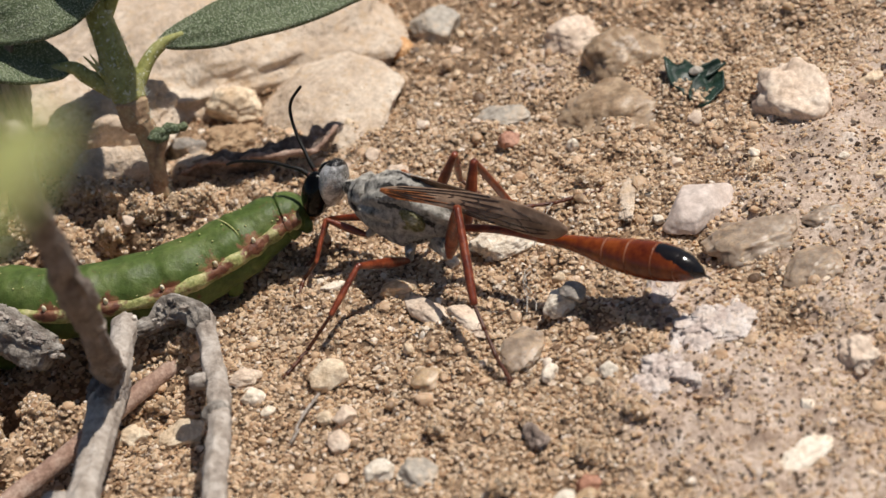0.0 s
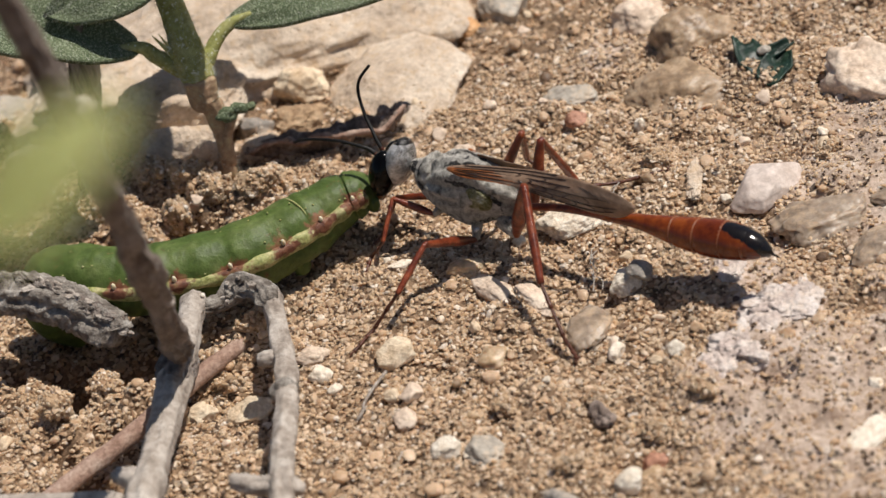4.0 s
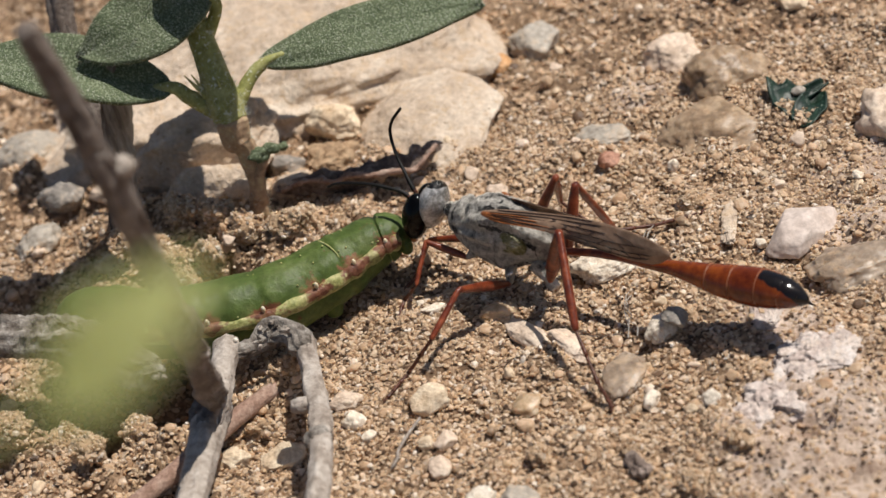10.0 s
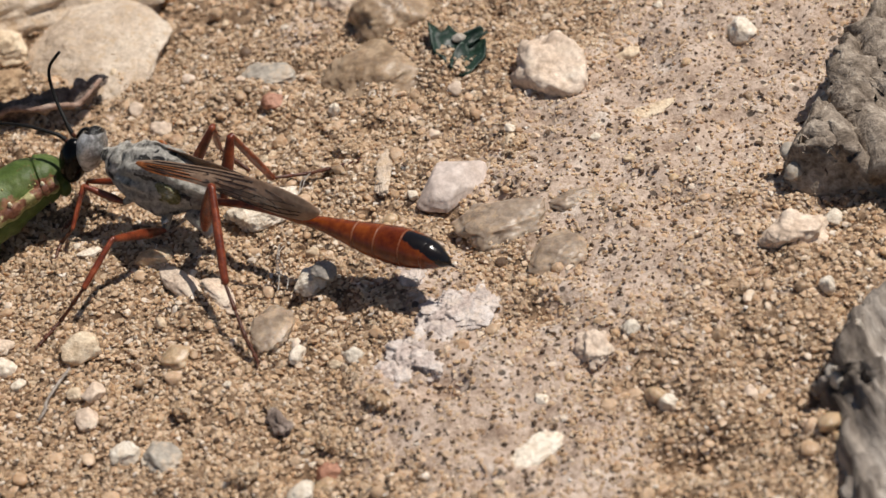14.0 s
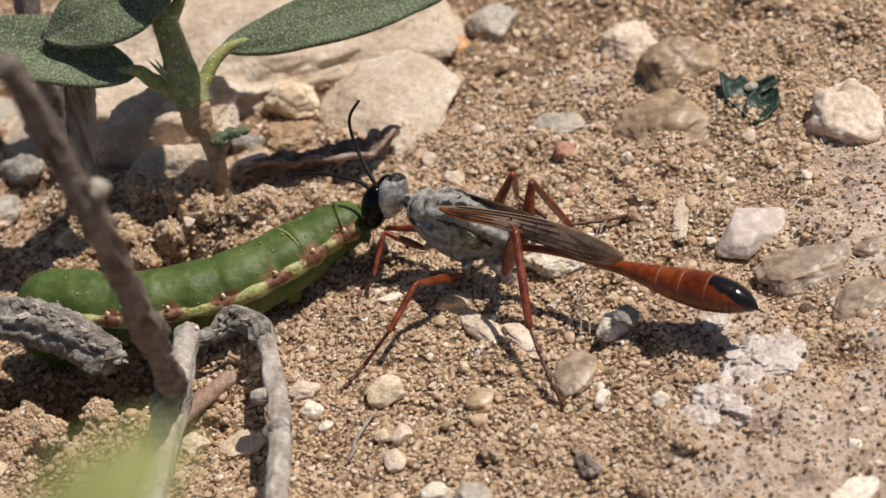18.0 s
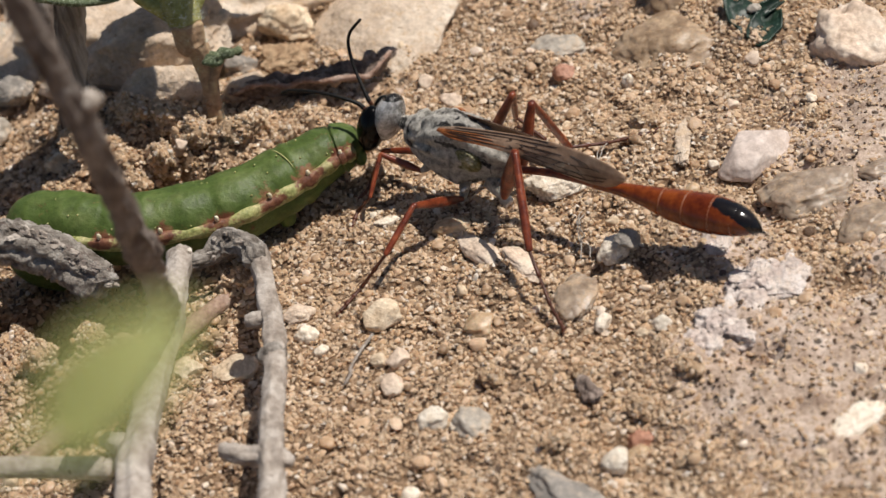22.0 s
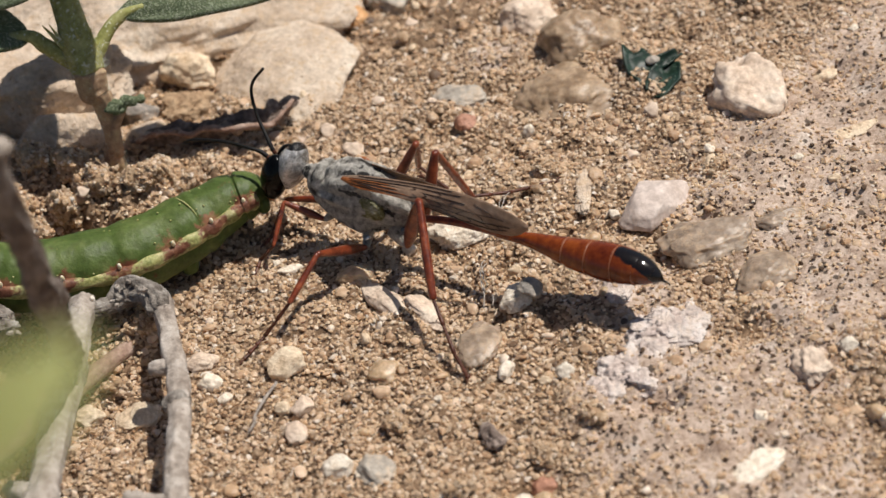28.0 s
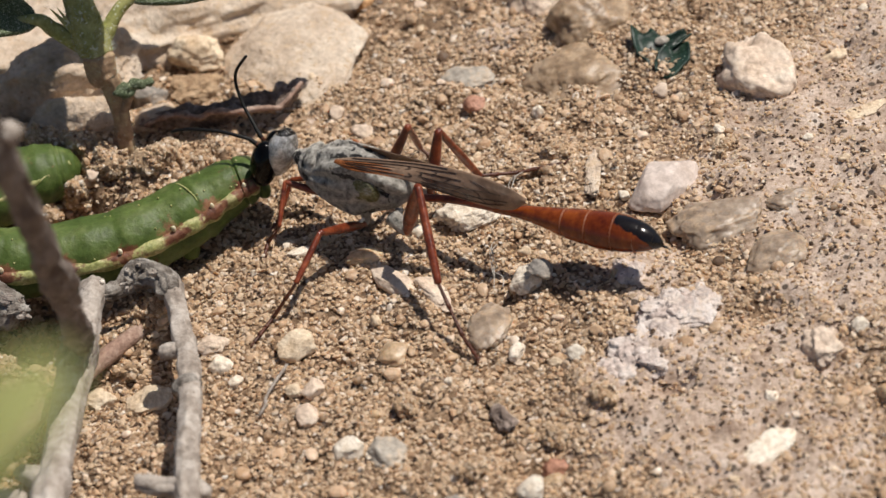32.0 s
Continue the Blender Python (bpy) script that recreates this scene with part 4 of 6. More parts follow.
def build_plant():
    t = thing("seedling", (-9.3, 27.0, 0), "young green plant with downy grey-green leaves on sand", "plant")
    v, f = tube([(-9.3, 25.0, 9.9, 1.02), (-9.5, 25.5, 10.6, 1.2), (-9.7, 26.3, 11.8, 1.15), (-9.85, 27.6, 13.6, 1.0), (-10.1, 29.2, 16.0, 0.88), (-10.4, 31.0, 19.5, 0.72), (-10.6, 32.4, 24.0, 0.55)], 22, 80, 0.14)
    stem = part("stem", Geo().add(v, f), M["stem"], t)
    part("downy_hair", coat(v, f, 1500, 51, 0.42, 0.012, (0, 0, 0.2), 0.9), M["leaf_hair"], stem, "fine white down")
    v, f = tube([(-9.29, 24.2, -1.0, 0.85), (-9.49, 24.3, 2.43, 0.72), (-9.08, 24.4, 4.85, 0.62), (-9.11, 24.6, 7.78, 0.72), (-9.35, 24.7, 8.6, 0.92), (-9.3, 25.0, 10.1, 1.02)], 28, 100, 0.3, 3)
    foot = part("stem_foot", Geo().add(v, f), M["stem_foot"], t, "brown woody stem foot")
    part("downy_hair", coat(v, f, 500, 52, 0.35, 0.012, (0, 0, 0.2), 0.9), M["leaf_hair"], foot, "fine white down")
    part("petiole", Geo().add(*tube([(-9.3, 25.8, 10.3, 0.8), (-8.4, 26.3, 11.0, 0.6), (-7.5, 26.9, 11.8, 0.5), (-6.35, 27.4, 12.4, 0.45), (-4.75, 27.5, 12.75, 0.2)], 10, 22, 0.1)), M["stem"], t)
    part("petiole", Geo().add(*tube([(-9.8, 25.9, 10.2, 0.85), (-11.0, 26.2, 11.2, 0.66), (-12.0, 26.5, 12.0, 0.55), (-12.86, 26.8, 12.8, 0.45), (-15.36, 26.85, 13.15, 0.2)], 10, 22, 0.1)), M["stem"], t)
    part("petiole", Geo().add(*tube([(-9.9, 28.4, 14.6, 0.5), (-8.319999999999999, 28.8, 16.900000000000002, 0.42), (-8.62, 28.8, 18.1, 0.35)], 10, 16, 0.06)), M["stem"], t)
    for k, (foot, tip, wide, facing, arch, cup, full, lab) in enumerate((
        ((-6.35, 27.40, 12.65), (9.62, 28.80, 12.19), 4.1, (0.0, -0.5, 0.86), 0.5, 0.12, 1.0, "lance-shaped downy leaf"),
        ((-12.86, 26.8, 12.8), (-26.25, 27.4, 19.01), 5.0, (-0.05, -0.4, 0.9), 0.6, 0.2, 0.9, "downy leaf with a shaded underside"),
        ((-8.62, 28.8, 18.1), (-18.25, 27.2, 16.93), 5.4, (0.1, -0.65, 0.75), 0.8, 0.1, 0.85, "downy grey-green leaf"))):
        g = leaf_blade(foot, tip, wide, facing, arch, cup, seed=2 + 3 * k, full=full, rows=41, cols=15)
        leaf = part("leaf", g, M["leaf"], t, lab)
        part("downy_hair", coat(g.v[0], g.f, 3600, 60 + k, 0.34, 0.014, (-0.2, 0, 0.1), 0.5), M["leaf_hair"], leaf, "matted white down")
    # unseen leaves higher up the stem, added so their shade falls on the stones behind
    part("leaf", leaf_blade((-10.2, 32.4, 22.0), (4.5, 38.0, 23.5), 6.0, (0.0, 0.1, 0.95), 1.0, 0.2, seed=17), M["leaf"], t, "downy grey-green leaf")
    part("leaf", leaf_blade((-10.2, 32.0, 21.0), (-2.0, 24.6, 25.0), 5.0, (0.2, 0.1, 0.95), 1.0, 0.2, seed=19), M["leaf"], t, "downy grey-green leaf")
    for k, (x, y, z, dx, dy, dz) in enumerate(((-9.0, 25.4, 10.2, 0.5, 0.6, 2.6), (-9.4, 25.3, 10.6, -0.1, 0.2, 2.8), (-10.0, 25.5, 10.6, -1.2, 0.9, 3.0), (-10.3, 25.7, 11.4, -1.4, 0.8, 2.2))):
        part("leaf_scale", Geo().add(*tube([(x, y, z, 0.3), (x + dx * 0.45, y + dy * 0.45, z + dz * 0.45, 0.2), (x + dx, y + dy, z + dz, 0.03)], 7, 10)), M["stem"], t)
    # a small budding side shoot near the ground
    bud = thing("side_shoot", (-7.6, 23.4, 2.0), "small grey-green bud at the plant's foot", "plant bud")
    for k, (x, y, z, r) in enumerate(((-8.28, 24.0, 7.41, 0.9), (-7.28, 24.2, 7.51, 0.7), (-6.58, 24.6, 7.21, 0.5))):
        v, f = rock((2 * r, 1.5 * r, 1.5 * r), 300 + k, 5, 0.3, 3)
        part("bud_scale", Geo().add(v + np.array([x, y, z]), f), M["leaf"], bud)
    part("shoot_stem", Geo().add(*tube([(-9.0, 24.0, 3.4, 0.4), (-8.8, 24.0, 5.51, 0.38), (-7.78, 24.0, 7.21, 0.32)], 8, 12)), M["stem_foot"], bud)
    # dead curled leaf
    dead = thing("dry_leaf", (-2.0, 27.5, 0.3), "crumpled dead brown leaf with a rolled rim", "leaf")
    line = spline([(-8.4, 28.2, 1.2), (-4.5, 27.2, 1.2), (-0.6, 26.5, 1.1), (2.4, 26.8, 1.2), (4.1, 28.2, 1.6)], 60)
    rows, rim = [], []
    for k, c in enumerate(line):
        a = k / 59
        half = 1.25 * math.sin(math.pi * min(0.05 + a * 0.92, 1)) ** 0.7
        for b in np.linspace(-1, 1, 17):
            w = 1.5 * (field(np.array([[a * 14, b * 2.6, 4.0]]))[0] - 0.5) + 0.6 * (field(np.array([[a * 34, b * 6.0, 9.0]]))[0] - 0.5)
            rows.append(c + np.array([0.15 * b, half * (0.8 * b + 0.25), 0.9 * half * b * b + w * min(half, 1)]))
        if k % 5 == 2:
            rim.append((*rows[-17], 0.13 + 0.06 * half))
    part("blade", sheet(rows, 60, 17, 0.16), M["dry_leaf"], dead)
    part("rolled_rim", Geo().add(*tube(rim, 14, 90, 0.5, 5)), M["red_twig"], dead, "pinkish brown rolled rim")


def build_twigs():
    t = thing("dead_sprig", (-12.0, -30.0, 0.0), "dead grey branching sprig leaning over the sand", "twig")
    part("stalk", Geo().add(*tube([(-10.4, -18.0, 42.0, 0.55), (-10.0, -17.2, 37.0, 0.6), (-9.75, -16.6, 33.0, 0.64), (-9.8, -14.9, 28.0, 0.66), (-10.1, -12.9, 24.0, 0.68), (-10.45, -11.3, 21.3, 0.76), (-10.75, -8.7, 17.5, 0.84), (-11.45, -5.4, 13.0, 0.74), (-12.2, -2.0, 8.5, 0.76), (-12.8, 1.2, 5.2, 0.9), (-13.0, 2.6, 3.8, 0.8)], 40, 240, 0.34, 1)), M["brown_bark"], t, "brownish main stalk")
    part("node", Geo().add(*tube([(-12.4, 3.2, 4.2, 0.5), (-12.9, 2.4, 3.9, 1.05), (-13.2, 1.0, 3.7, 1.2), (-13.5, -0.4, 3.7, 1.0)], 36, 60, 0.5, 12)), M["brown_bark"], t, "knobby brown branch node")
    part("branch", Geo().add(*tube([(-13.3, 1.4, 3.6, 0.7), (-13.5, 0.4, 3.6, 1.02), (-14.2, -4.6, 4.0, 0.95), (-14.5, -9.3, 5.0, 0.95), (-14.75, -12.0, 5.6, 1.1), (-14.8, -14.5, 6.0, 1.0), (-14.6, -22.0, 5.0, 1.1), (-12.0, -30.0, 0.0, 1.1)], 36, 160, 0.18, 11)), M["twig"], t, "pale bare lower stem")
    part("branch_stub", Geo().add(*tube([(-14.6, -11.0, 5.4, 0.7), (-15.6, -10.4, 5.4, 0.6), (-16.6, -9.6, 5.4, 0.45)], 28, 30, 0.3, 13)), M["twig"], t)
    v, f = rock((0.9, 0.8, 0.9), 93, 5, 0.3, 3)
    part("knot", Geo().add(v + np.array([-10.6, -6.6, 14.2]), f), M["twig"], t)
    v, f = rock((1.5, 1.3, 1.3), 91, 5, 0.2, 3)
    part("knot", Geo().add(v + np.array([-9.0, -16.5, 33.0]), f), M["twig"], t)
    part("branch", Geo().add(*tube([(-13.0, 1.4, 3.8, 0.7), (-12.79, 1.97, 3.9, 0.8), (-12.41, 4.35, 4.0, 0.82), (-12.1, 6.42, 4.1, 0.84), (-12.0, 7.4, 4.1, 0.82), (-11.97, 7.8, 4.1, 0.6)], 34, 100, 0.16, 2)), M["twig"], t, "pale bare side branch")
    v, f = rock((0.34, 0.3, 0.3), 92, 5, 0.3, 2)
    part("resin_bead", Geo().add(v + np.array([-11.25, 6.9, 4.7]), f), M["white"], t, "tiny white bead")
    part("elbow", Geo().add(*tube([(-11.9, 6.9, 4.0, 0.4), (-11.1, 6.8, 3.8, 0.5), (-10.3, 7.1, 3.7, 0.45), (-9.6, 7.6, 3.8, 0.62), (-8.7, 7.75, 3.9, 0.78), (-7.8, 7.2, 3.8, 0.8), (-7.2, 6.4, 3.7, 0.84), (-7.05, 5.4, 3.55, 0.78)], 44, 150, 0.42, 3)), M["bark"], t, "gnarled bark elbow")
    rs = np.random.RandomState(31)
    for k in range(22):
        c = spline([(-10.2, 7.0, 4.1), (-9.4, 7.5, 4.4), (-8.4, 7.4, 4.5), (-7.2, 6.3, 4.3)], 22)[k]
        v, f = rock(rs.uniform(0.25, 0.6, 3), 600 + k, 8, 0.6, 3, 0.7)
        part("bark_flake", Geo().add(v @ turned(*rs.uniform(0, 180, 3)).T + c + rs.uniform(-0.35, 0.35, 3), f), M["bark" if k % 2 else "twig"], t, smooth=False)
    part("branch", Geo().add(*tube([(-6.90, 6.1, 3.6, 0.64), (-6.83, 4.6, 3.5, 0.67), (-6.77, 3.56, 3.5, 0.65), (-6.63, 1.6, 3.5, 0.69), (-6.56, 0.7, 3.5, 0.76), (-6.47, -0.8, 3.6, 0.62), (-6.47, -1.87, 3.6, 0.72), (-6.50, -3.2, 3.7, 0.67), (-6.53, -4.93, 3.8, 0.72), (-6.75, -7.23, 3.9, 0.69), (-7.03, -9.55, 4.0, 0.71), (-7.18, -13, 4.2, 0.77), (-7.38, -16.5, 4.3, 0.82), (-9.65, -24, 2, 1.1)], 34, 240, 0.2, 4)), M["twig"], t, "pale bare side branch")
    part("branch_stub", Geo().add(*tube([(-6.01, -13.51, 4.1, 0.3), (-7.02, -12.88, 4.1, 0.6), (-9.12, -11.83, 4.1, 0.55), (-10.1, -11.26, 4.1, 0.42)], 28, 40, 0.3, 5)), M["twig"], t)
    part("branch_stub", Geo().add(*tube([(-6.8, -0.1, 3.5, 0.5), (-7.6, 0.05, 3.5, 0.5), (-8.1, 0.2, 3.5, 0.4)], 28, 24, 0.25, 6)), M["twig"], t)
    cut = thing("cut_twig", (-20.0, -10.6, 4.4), "thin grey twig with a clean cut end", "twig")
    part("wood", Geo().add(*tube([(-16.75, -11.5, 5.0, 0.55), (-16.9, -11.5, 5.0, 0.64), (-20.0, -10.6, 5.2, 0.64), (-24.0, -9.5, 5.4, 0.66), (-29.2, -7.8, 5.6, 0.7), (-38.0, -5.0, 4.0, 0.75)], 28, 80, 0.1, 7)), M["twig"], cut)
    part("bark_ring", Geo().add(*tube([(-6.73, -3.4, 3.7, 0.76), (-6.74, -3.8, 3.72, 0.87), (-6.74, -4.2, 3.74, 0.76)], 28, 12, 0.25, 14)), M["bark"], t, "dark ring round the branch")
    log = thing("broken_branch", (-21.0, 9.6, 0.0), "thick broken grey branch with peeling bark", "branch")
    way = [(-32.0, 12.2, 6.6, 1.35), (-26.0, 11.3, 6.2, 1.35), (-22.4, 11.0, 5.2, 1.42), (-20.6, 10.2, 4.6, 1.44), (-19.3, 9.66, 3.7, 1.42), (-18.3, 8.87, 3.05, 1.36), (-17.6, 8.35, 2.7, 1.25), (-17.35, 8.2, 2.6, 0.95)]
    v, f = tube(way, 64, 340, 0.22, 8)
    v, axis = np.asarray(v), spline(way, 340)[:, :3]
    mid = np.vstack([np.repeat(axis, 64, axis=0), axis[0], axis[-1]])
    crack = np.abs(2 * field(v * np.array([0.9, 1.8, 1.8]) + 5) - 1)
    v = mid + (v - mid) * (1 + 0.16 * (field(v / 0.42 + 7) - 0.5) + 0.1 * (field(v / 0.2 + 9) - 0.5) - 0.14 * np.clip(0.25 - crack, 0, 1) * 4 * (field(v / 1.5 + 2) > 0.4))[:, None]
    part("wood", Geo().add(v, f), M["bark"], log)
    line = spline(way, 120)
    rs = np.random.RandomState(12)
    for k in range(120):
        c = line[rs.randint(30, 119)]
        a = rs.uniform(0.2, 2.0)
        out = np.array([0.45 * math.cos(a), -0.8 * math.cos(a), math.sin(a)])
        out /= np.linalg.norm(out)
        v, f = rock((rs.uniform(0.5, 1.7), rs.uniform(0.3, 0.8), rs.uniform(0.2, 0.45)), 310 + k, 7, 0.7, 3, 0.7)
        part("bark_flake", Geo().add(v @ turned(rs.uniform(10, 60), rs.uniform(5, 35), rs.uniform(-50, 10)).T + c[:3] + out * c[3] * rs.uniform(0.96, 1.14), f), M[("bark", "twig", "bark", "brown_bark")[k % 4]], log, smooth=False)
    solo("fallen_twig", Geo().add(*tube([(-8.4, 6.9, 0.9, 0.55), (-13.0, 3.2, 1.0, 0.6), (-18.0, -1.0, 0.8, 0.62), (-25.0, -6.2, 0.7, 0.65), (-33.0, -12.0, 0.5, 0.6)], 12, 60, 0.14, 9)), (-18, -1, 0), M["red_twig"], "slender reddish-brown twig lying on sand", "twig")
    solo("dead_stump", Geo().add(*tube([(-20.1, 27.8, -1.0, 1.15), (-19.6, 28.0, 2.2, 1.08), (-18.5, 28.0, 7.4, 1.05), (-17.3, 28.0, 12.1, 1.05), (-16.6, 28.3, 15.0, 0.9), (-16.3, 28.8, 16.5, 0.5)], 48, 140, 0.26, 10)), (-20.3, 27.4, 0), M["stump_wood"], "upright grey dead stem with split fibres", "dead stem")
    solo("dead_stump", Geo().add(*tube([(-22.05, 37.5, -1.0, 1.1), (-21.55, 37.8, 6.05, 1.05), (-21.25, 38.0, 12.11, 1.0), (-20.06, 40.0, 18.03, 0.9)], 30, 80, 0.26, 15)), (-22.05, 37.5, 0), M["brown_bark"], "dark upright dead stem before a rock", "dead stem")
    # thin fibres and hairs on the sand
    rs = np.random.RandomState(8)
    for x, y, a, n, m, lab in ((-2.0, -2.4, 60, 1, "fibre", "thin dark dry fibre on sand"), (13.6, 4.6, 75, 3, "fluff", "wisp of pale seed fluff"), (15.8, 11.4, 60, 2, "fluff", "pale papery dry stalk")):
        g = Geo()
        for k in range(n):
            w = radians(a + 9 * k)
            p = [(x + s * math.cos(w) + 0.3 * rs.uniform(-1, 1), y + s * math.sin(w) + 0.3 * rs.uniform(-1, 1), 0.35 + 0.35 * math.sin(3 * (s + 3) / 6 + k), 0.11 if m == "fibre" else 0.035) for s in np.linspace(-2.4, 2.4, 6)]
            g.add(*tube(p, 6, 24, 0.2, k))
        solo("dry_fibre", g, (x, y, 0.2), M[m], lab, "plant fibre")


def build_sprig_leaf():
    """The young leaf that hangs close before the camera; its base point is its tip."""
    tip = np.array([5.03, -76.78, 68.78])
    right, up = np.array([0.973, -0.121, -0.194]), np.array([0.228, 0.601, 0.766])
    back = np.cross(right, up)
    t = thing("overhanging_leaf", tip, "young yellow-green leaf hanging close before the camera", "leaf")
    root = tip - 2.11 * right - 2.04 * up
    part("blade", leaf_blade(root, tip, 1.50, back * 0.9 + up * 0.45, 0.17, 0.25, 0.1, seed=11), M["young_leaf"], t)
    a = root - 4.0 * right - 1.4 * up
    part("stalk", Geo().add(*tube([(*root, 0.11), (*(0.5 * root + 0.5 * a), 0.12), (*a, 0.15), (-22.0, -66.0, 46.0, 0.4), (-29.0, -58.0, 16.0, 0.5), (-31.0, -57.0, -5.0, 0.5)], 8, 40)), M["young_leaf"], t)
    return t


# ---------------------------------------------------------------- caterpillar
RUST = ((0.3, (0.085, 0.03, 0.016)), (0.46, (0.16, 0.058, 0.03)), (0.58, (0.235, 0.105, 0.055)), (0.7, (0.22, 0.18, 0.07)))
M["green_skin"] = two_toned("smooth_green_skin", ((0.3, (0.055, 0.090, 0.017)), (0.5, (0.085, 0.128, 0.028)), (0.7, (0.140, 0.18, 0.054))), RUST, "rust", 1.8, 0.5, 0.1, fine=0.3, spec=0.3, sss=0.12, edge=2.2, cell=0.7)
M["cream_line"] = two_toned("cream_side_line", ((0.3, (0.20, 0.23, 0.06)), (0.5, (0.40, 0.40, 0.15)), (0.66, (0.56, 0.50, 0.26))), RUST, "rust", 0.9, 0.5, 0.12, sss=0.15, edge=2.2, cell=0.7)
M["wart"] = surface("white_wart", ((0.3, (0.78, 0.66, 0.42)), (0.7, (0.88, 0.80, 0.6))), 0.4, 0.5, 0.005, fine=1.0, sss=0.2)


def fleshy(points, sides=36, count=180, folds=(), lead=0.0):
    """A plump smooth body along points of (x, y, z, radius), with skin folds at shares of its length."""
    pts = spline(points, count)
    c, r = pts[:, :3], pts[:, 3].copy()
    t = np.linspace(0, 1, count)
    r *= 1 + 0.018 * np.cos(2 * np.pi * t * 11 + lead)
    for at, deep in folds:
        r *= 1 - deep * np.exp(-(((t - at) / 0.006) ** 2)) + 0.6 * deep * np.exp(-(((t - at - 0.012) / 0.012) ** 2))
    pts[:, 3] = r
    v, f = tube(pts, sides, count)
    v = np.asarray(v)
    d = (field(v / 1.6 + 11) - 0.5) + 0.35 * (field(v / 0.5 + 19) - 0.5)
    mid = np.vstack([np.repeat(c, sides, axis=0), c[0], c[-1]])
    return mid + (v - mid) * (1 + 0.1 * d)[:, None], f, c, r


CAT = [(-21.4, 15.0, -1.2, 1.2), (-22.2, 14.7, 0.2, 1.7), (-22.5, 14.3, 1.7, 1.95), (-22.5, 14.2, 3.1, 2.0), (-21.6, 14.2, 4.1, 2.1), (-19.8, 13.6, 4.2, 2.2), (-18.2, 12.9, 3.9, 2.28), (-16.0, 12.6, 3.4, 2.35), (-13.0, 12.8, 2.8, 2.4), (-9.9, 13.1, 2.5, 2.42), (-7.1, 13.9, 2.5, 2.4), (-4.4, 15.0, 2.7, 2.25), (-2.5, 15.7, 3.0, 2.0), (-1.0, 16.0, 3.2, 1.75), (-0.1, 16.0, 3.3, 1.5), (0.5, 15.9, 3.3, 1.0)]


def build_caterpillar():
    t = thing("caterpillar", (-10.0, 13.1, 0.1), "plump green caterpillar with a cream side line and rusty blotches", "caterpillar")
    v, f, c, r = fleshy(CAT, 64, 460, ((0.73, 0.035), (0.865, 0.07), (0.60, 0.02), (0.49, 0.02), (0.38, 0.02), (0.665, 0.012), (0.545, 0.012), (0.435, 0.012)))
    way = np.gradient(c, axis=0)
    way /= np.linalg.norm(way, axis=1)[:, None]
    side = np.cross(way, (0.0, 0.0, 1.0))
    side /= np.linalg.norm(side, axis=1)[:, None] + 1e-9
    spots = []
    for x in (-17.0, -13.5, -9.9, -6.6, -3.9, -0.9):
        k = 140 + int(np.argmin(np.abs(c[140:, 0] - x)))
        out = side[k] + np.array([0, 0, 0.3])
        spots.append((k, c[k] + out / np.linalg.norm(out) * r[k]))

    def rusty(q):
        q = np.asarray(q, float)
        best = np.zeros(len(q))
        for k, p in spots:
            d = q - p
            along = d @ way[k]
            up = d[:, 2]
            best = np.maximum(best, np.exp(-((along / 0.95) ** 2) - ((up - 0.15) / 0.6) ** 2) + 0.2 * np.exp(-(((along - 1.0) / 1.1) ** 2) - ((up + 0.1) / 0.35) ** 2))
        return best

    paint(part("body", Geo().add(v, f), M["green_skin"], t), "rust", rusty(v))
    line = c + side * (r * 0.92)[:, None] + np.array([0, 0, 0.2]) * r[:, None]
    n = np.arange(len(line))
    wave = 0.41 + 0.025 * np.sin(n * 0.24) + 0.08 * (field(np.stack([n * 0.11, n * 0, n * 0], 1)) - 0.5)
    rid = np.column_stack([line, wave])[160:444:6]
    lv, lf = tube(rid, 24, 300, 0.2, 4, 1.25)
    paint(part("side_line", Geo().add(lv, lf), M["cream_line"], t, "raised cream side line with rusty blotches"), "rust", rusty(lv))
    rs = np.random.RandomState(4)
    for k, p in spots:
        out = side[k] + np.array([0, 0, 0.52])
        out /= np.linalg.norm(out)
        part("wart", Geo().add(*ellipsoid(c[k] + out * r[k] * 1.08, (0.15, 0.15, 0.3), (12, 0, 0), 3)), M["wart"], t, "small white wart")
    k = int(0.728 * len(c))
    top = np.cross(side[k], way[k])
    ring = [c[k] + r[k] * 0.985 * (math.cos(a) * side[k] + math.sin(a) * top) + 0.25 * math.sin(2 * a) * way[k] for a in np.linspace(0.32, 1.9, 13)]
    part("fold_line", Geo().add(*tube([(*q, 0.06) for q in ring], 8, 40, 0.3)), M["cream_line"], t, "pale crease across the back")
    for k in (192, 236, 280, 320):
        p = c[k] + side[k] * r[k] * 0.5
        part("proleg", Geo().add(*tube([(*p[:2], p[2] - 0.9, 0.75), (*p[:2], p[2] - 1.9, 0.7), (p[0], p[1] - 0.1, max(p[2] - r[k] - 0.15, 0.1), 0.5)], 12, 14)), M["green_skin"], t, "stubby green proleg")
    for n in range(26):
        k, a = rs.randint(150, 420), rs.uniform(0.45, 1.9)
        out = math.cos(a) * side[k] + math.sin(a) * np.cross(side[k], way[k])
        part("pale_dot", Geo().add(*ellipsoid(c[k] + out * r[k] * 1.0, (0.09, 0.09, 0.07), (0, 0, 0), 1)), M["cream_line"], t)
    hv, hf = ellipsoid((0.35, 15.6, 2.6), (0.5, 0.75, 0.75), (0, 0, 20), 4)
    part("head_capsule", Geo().add(hv, hf), M["green_skin"], t, "small green head")
    return t


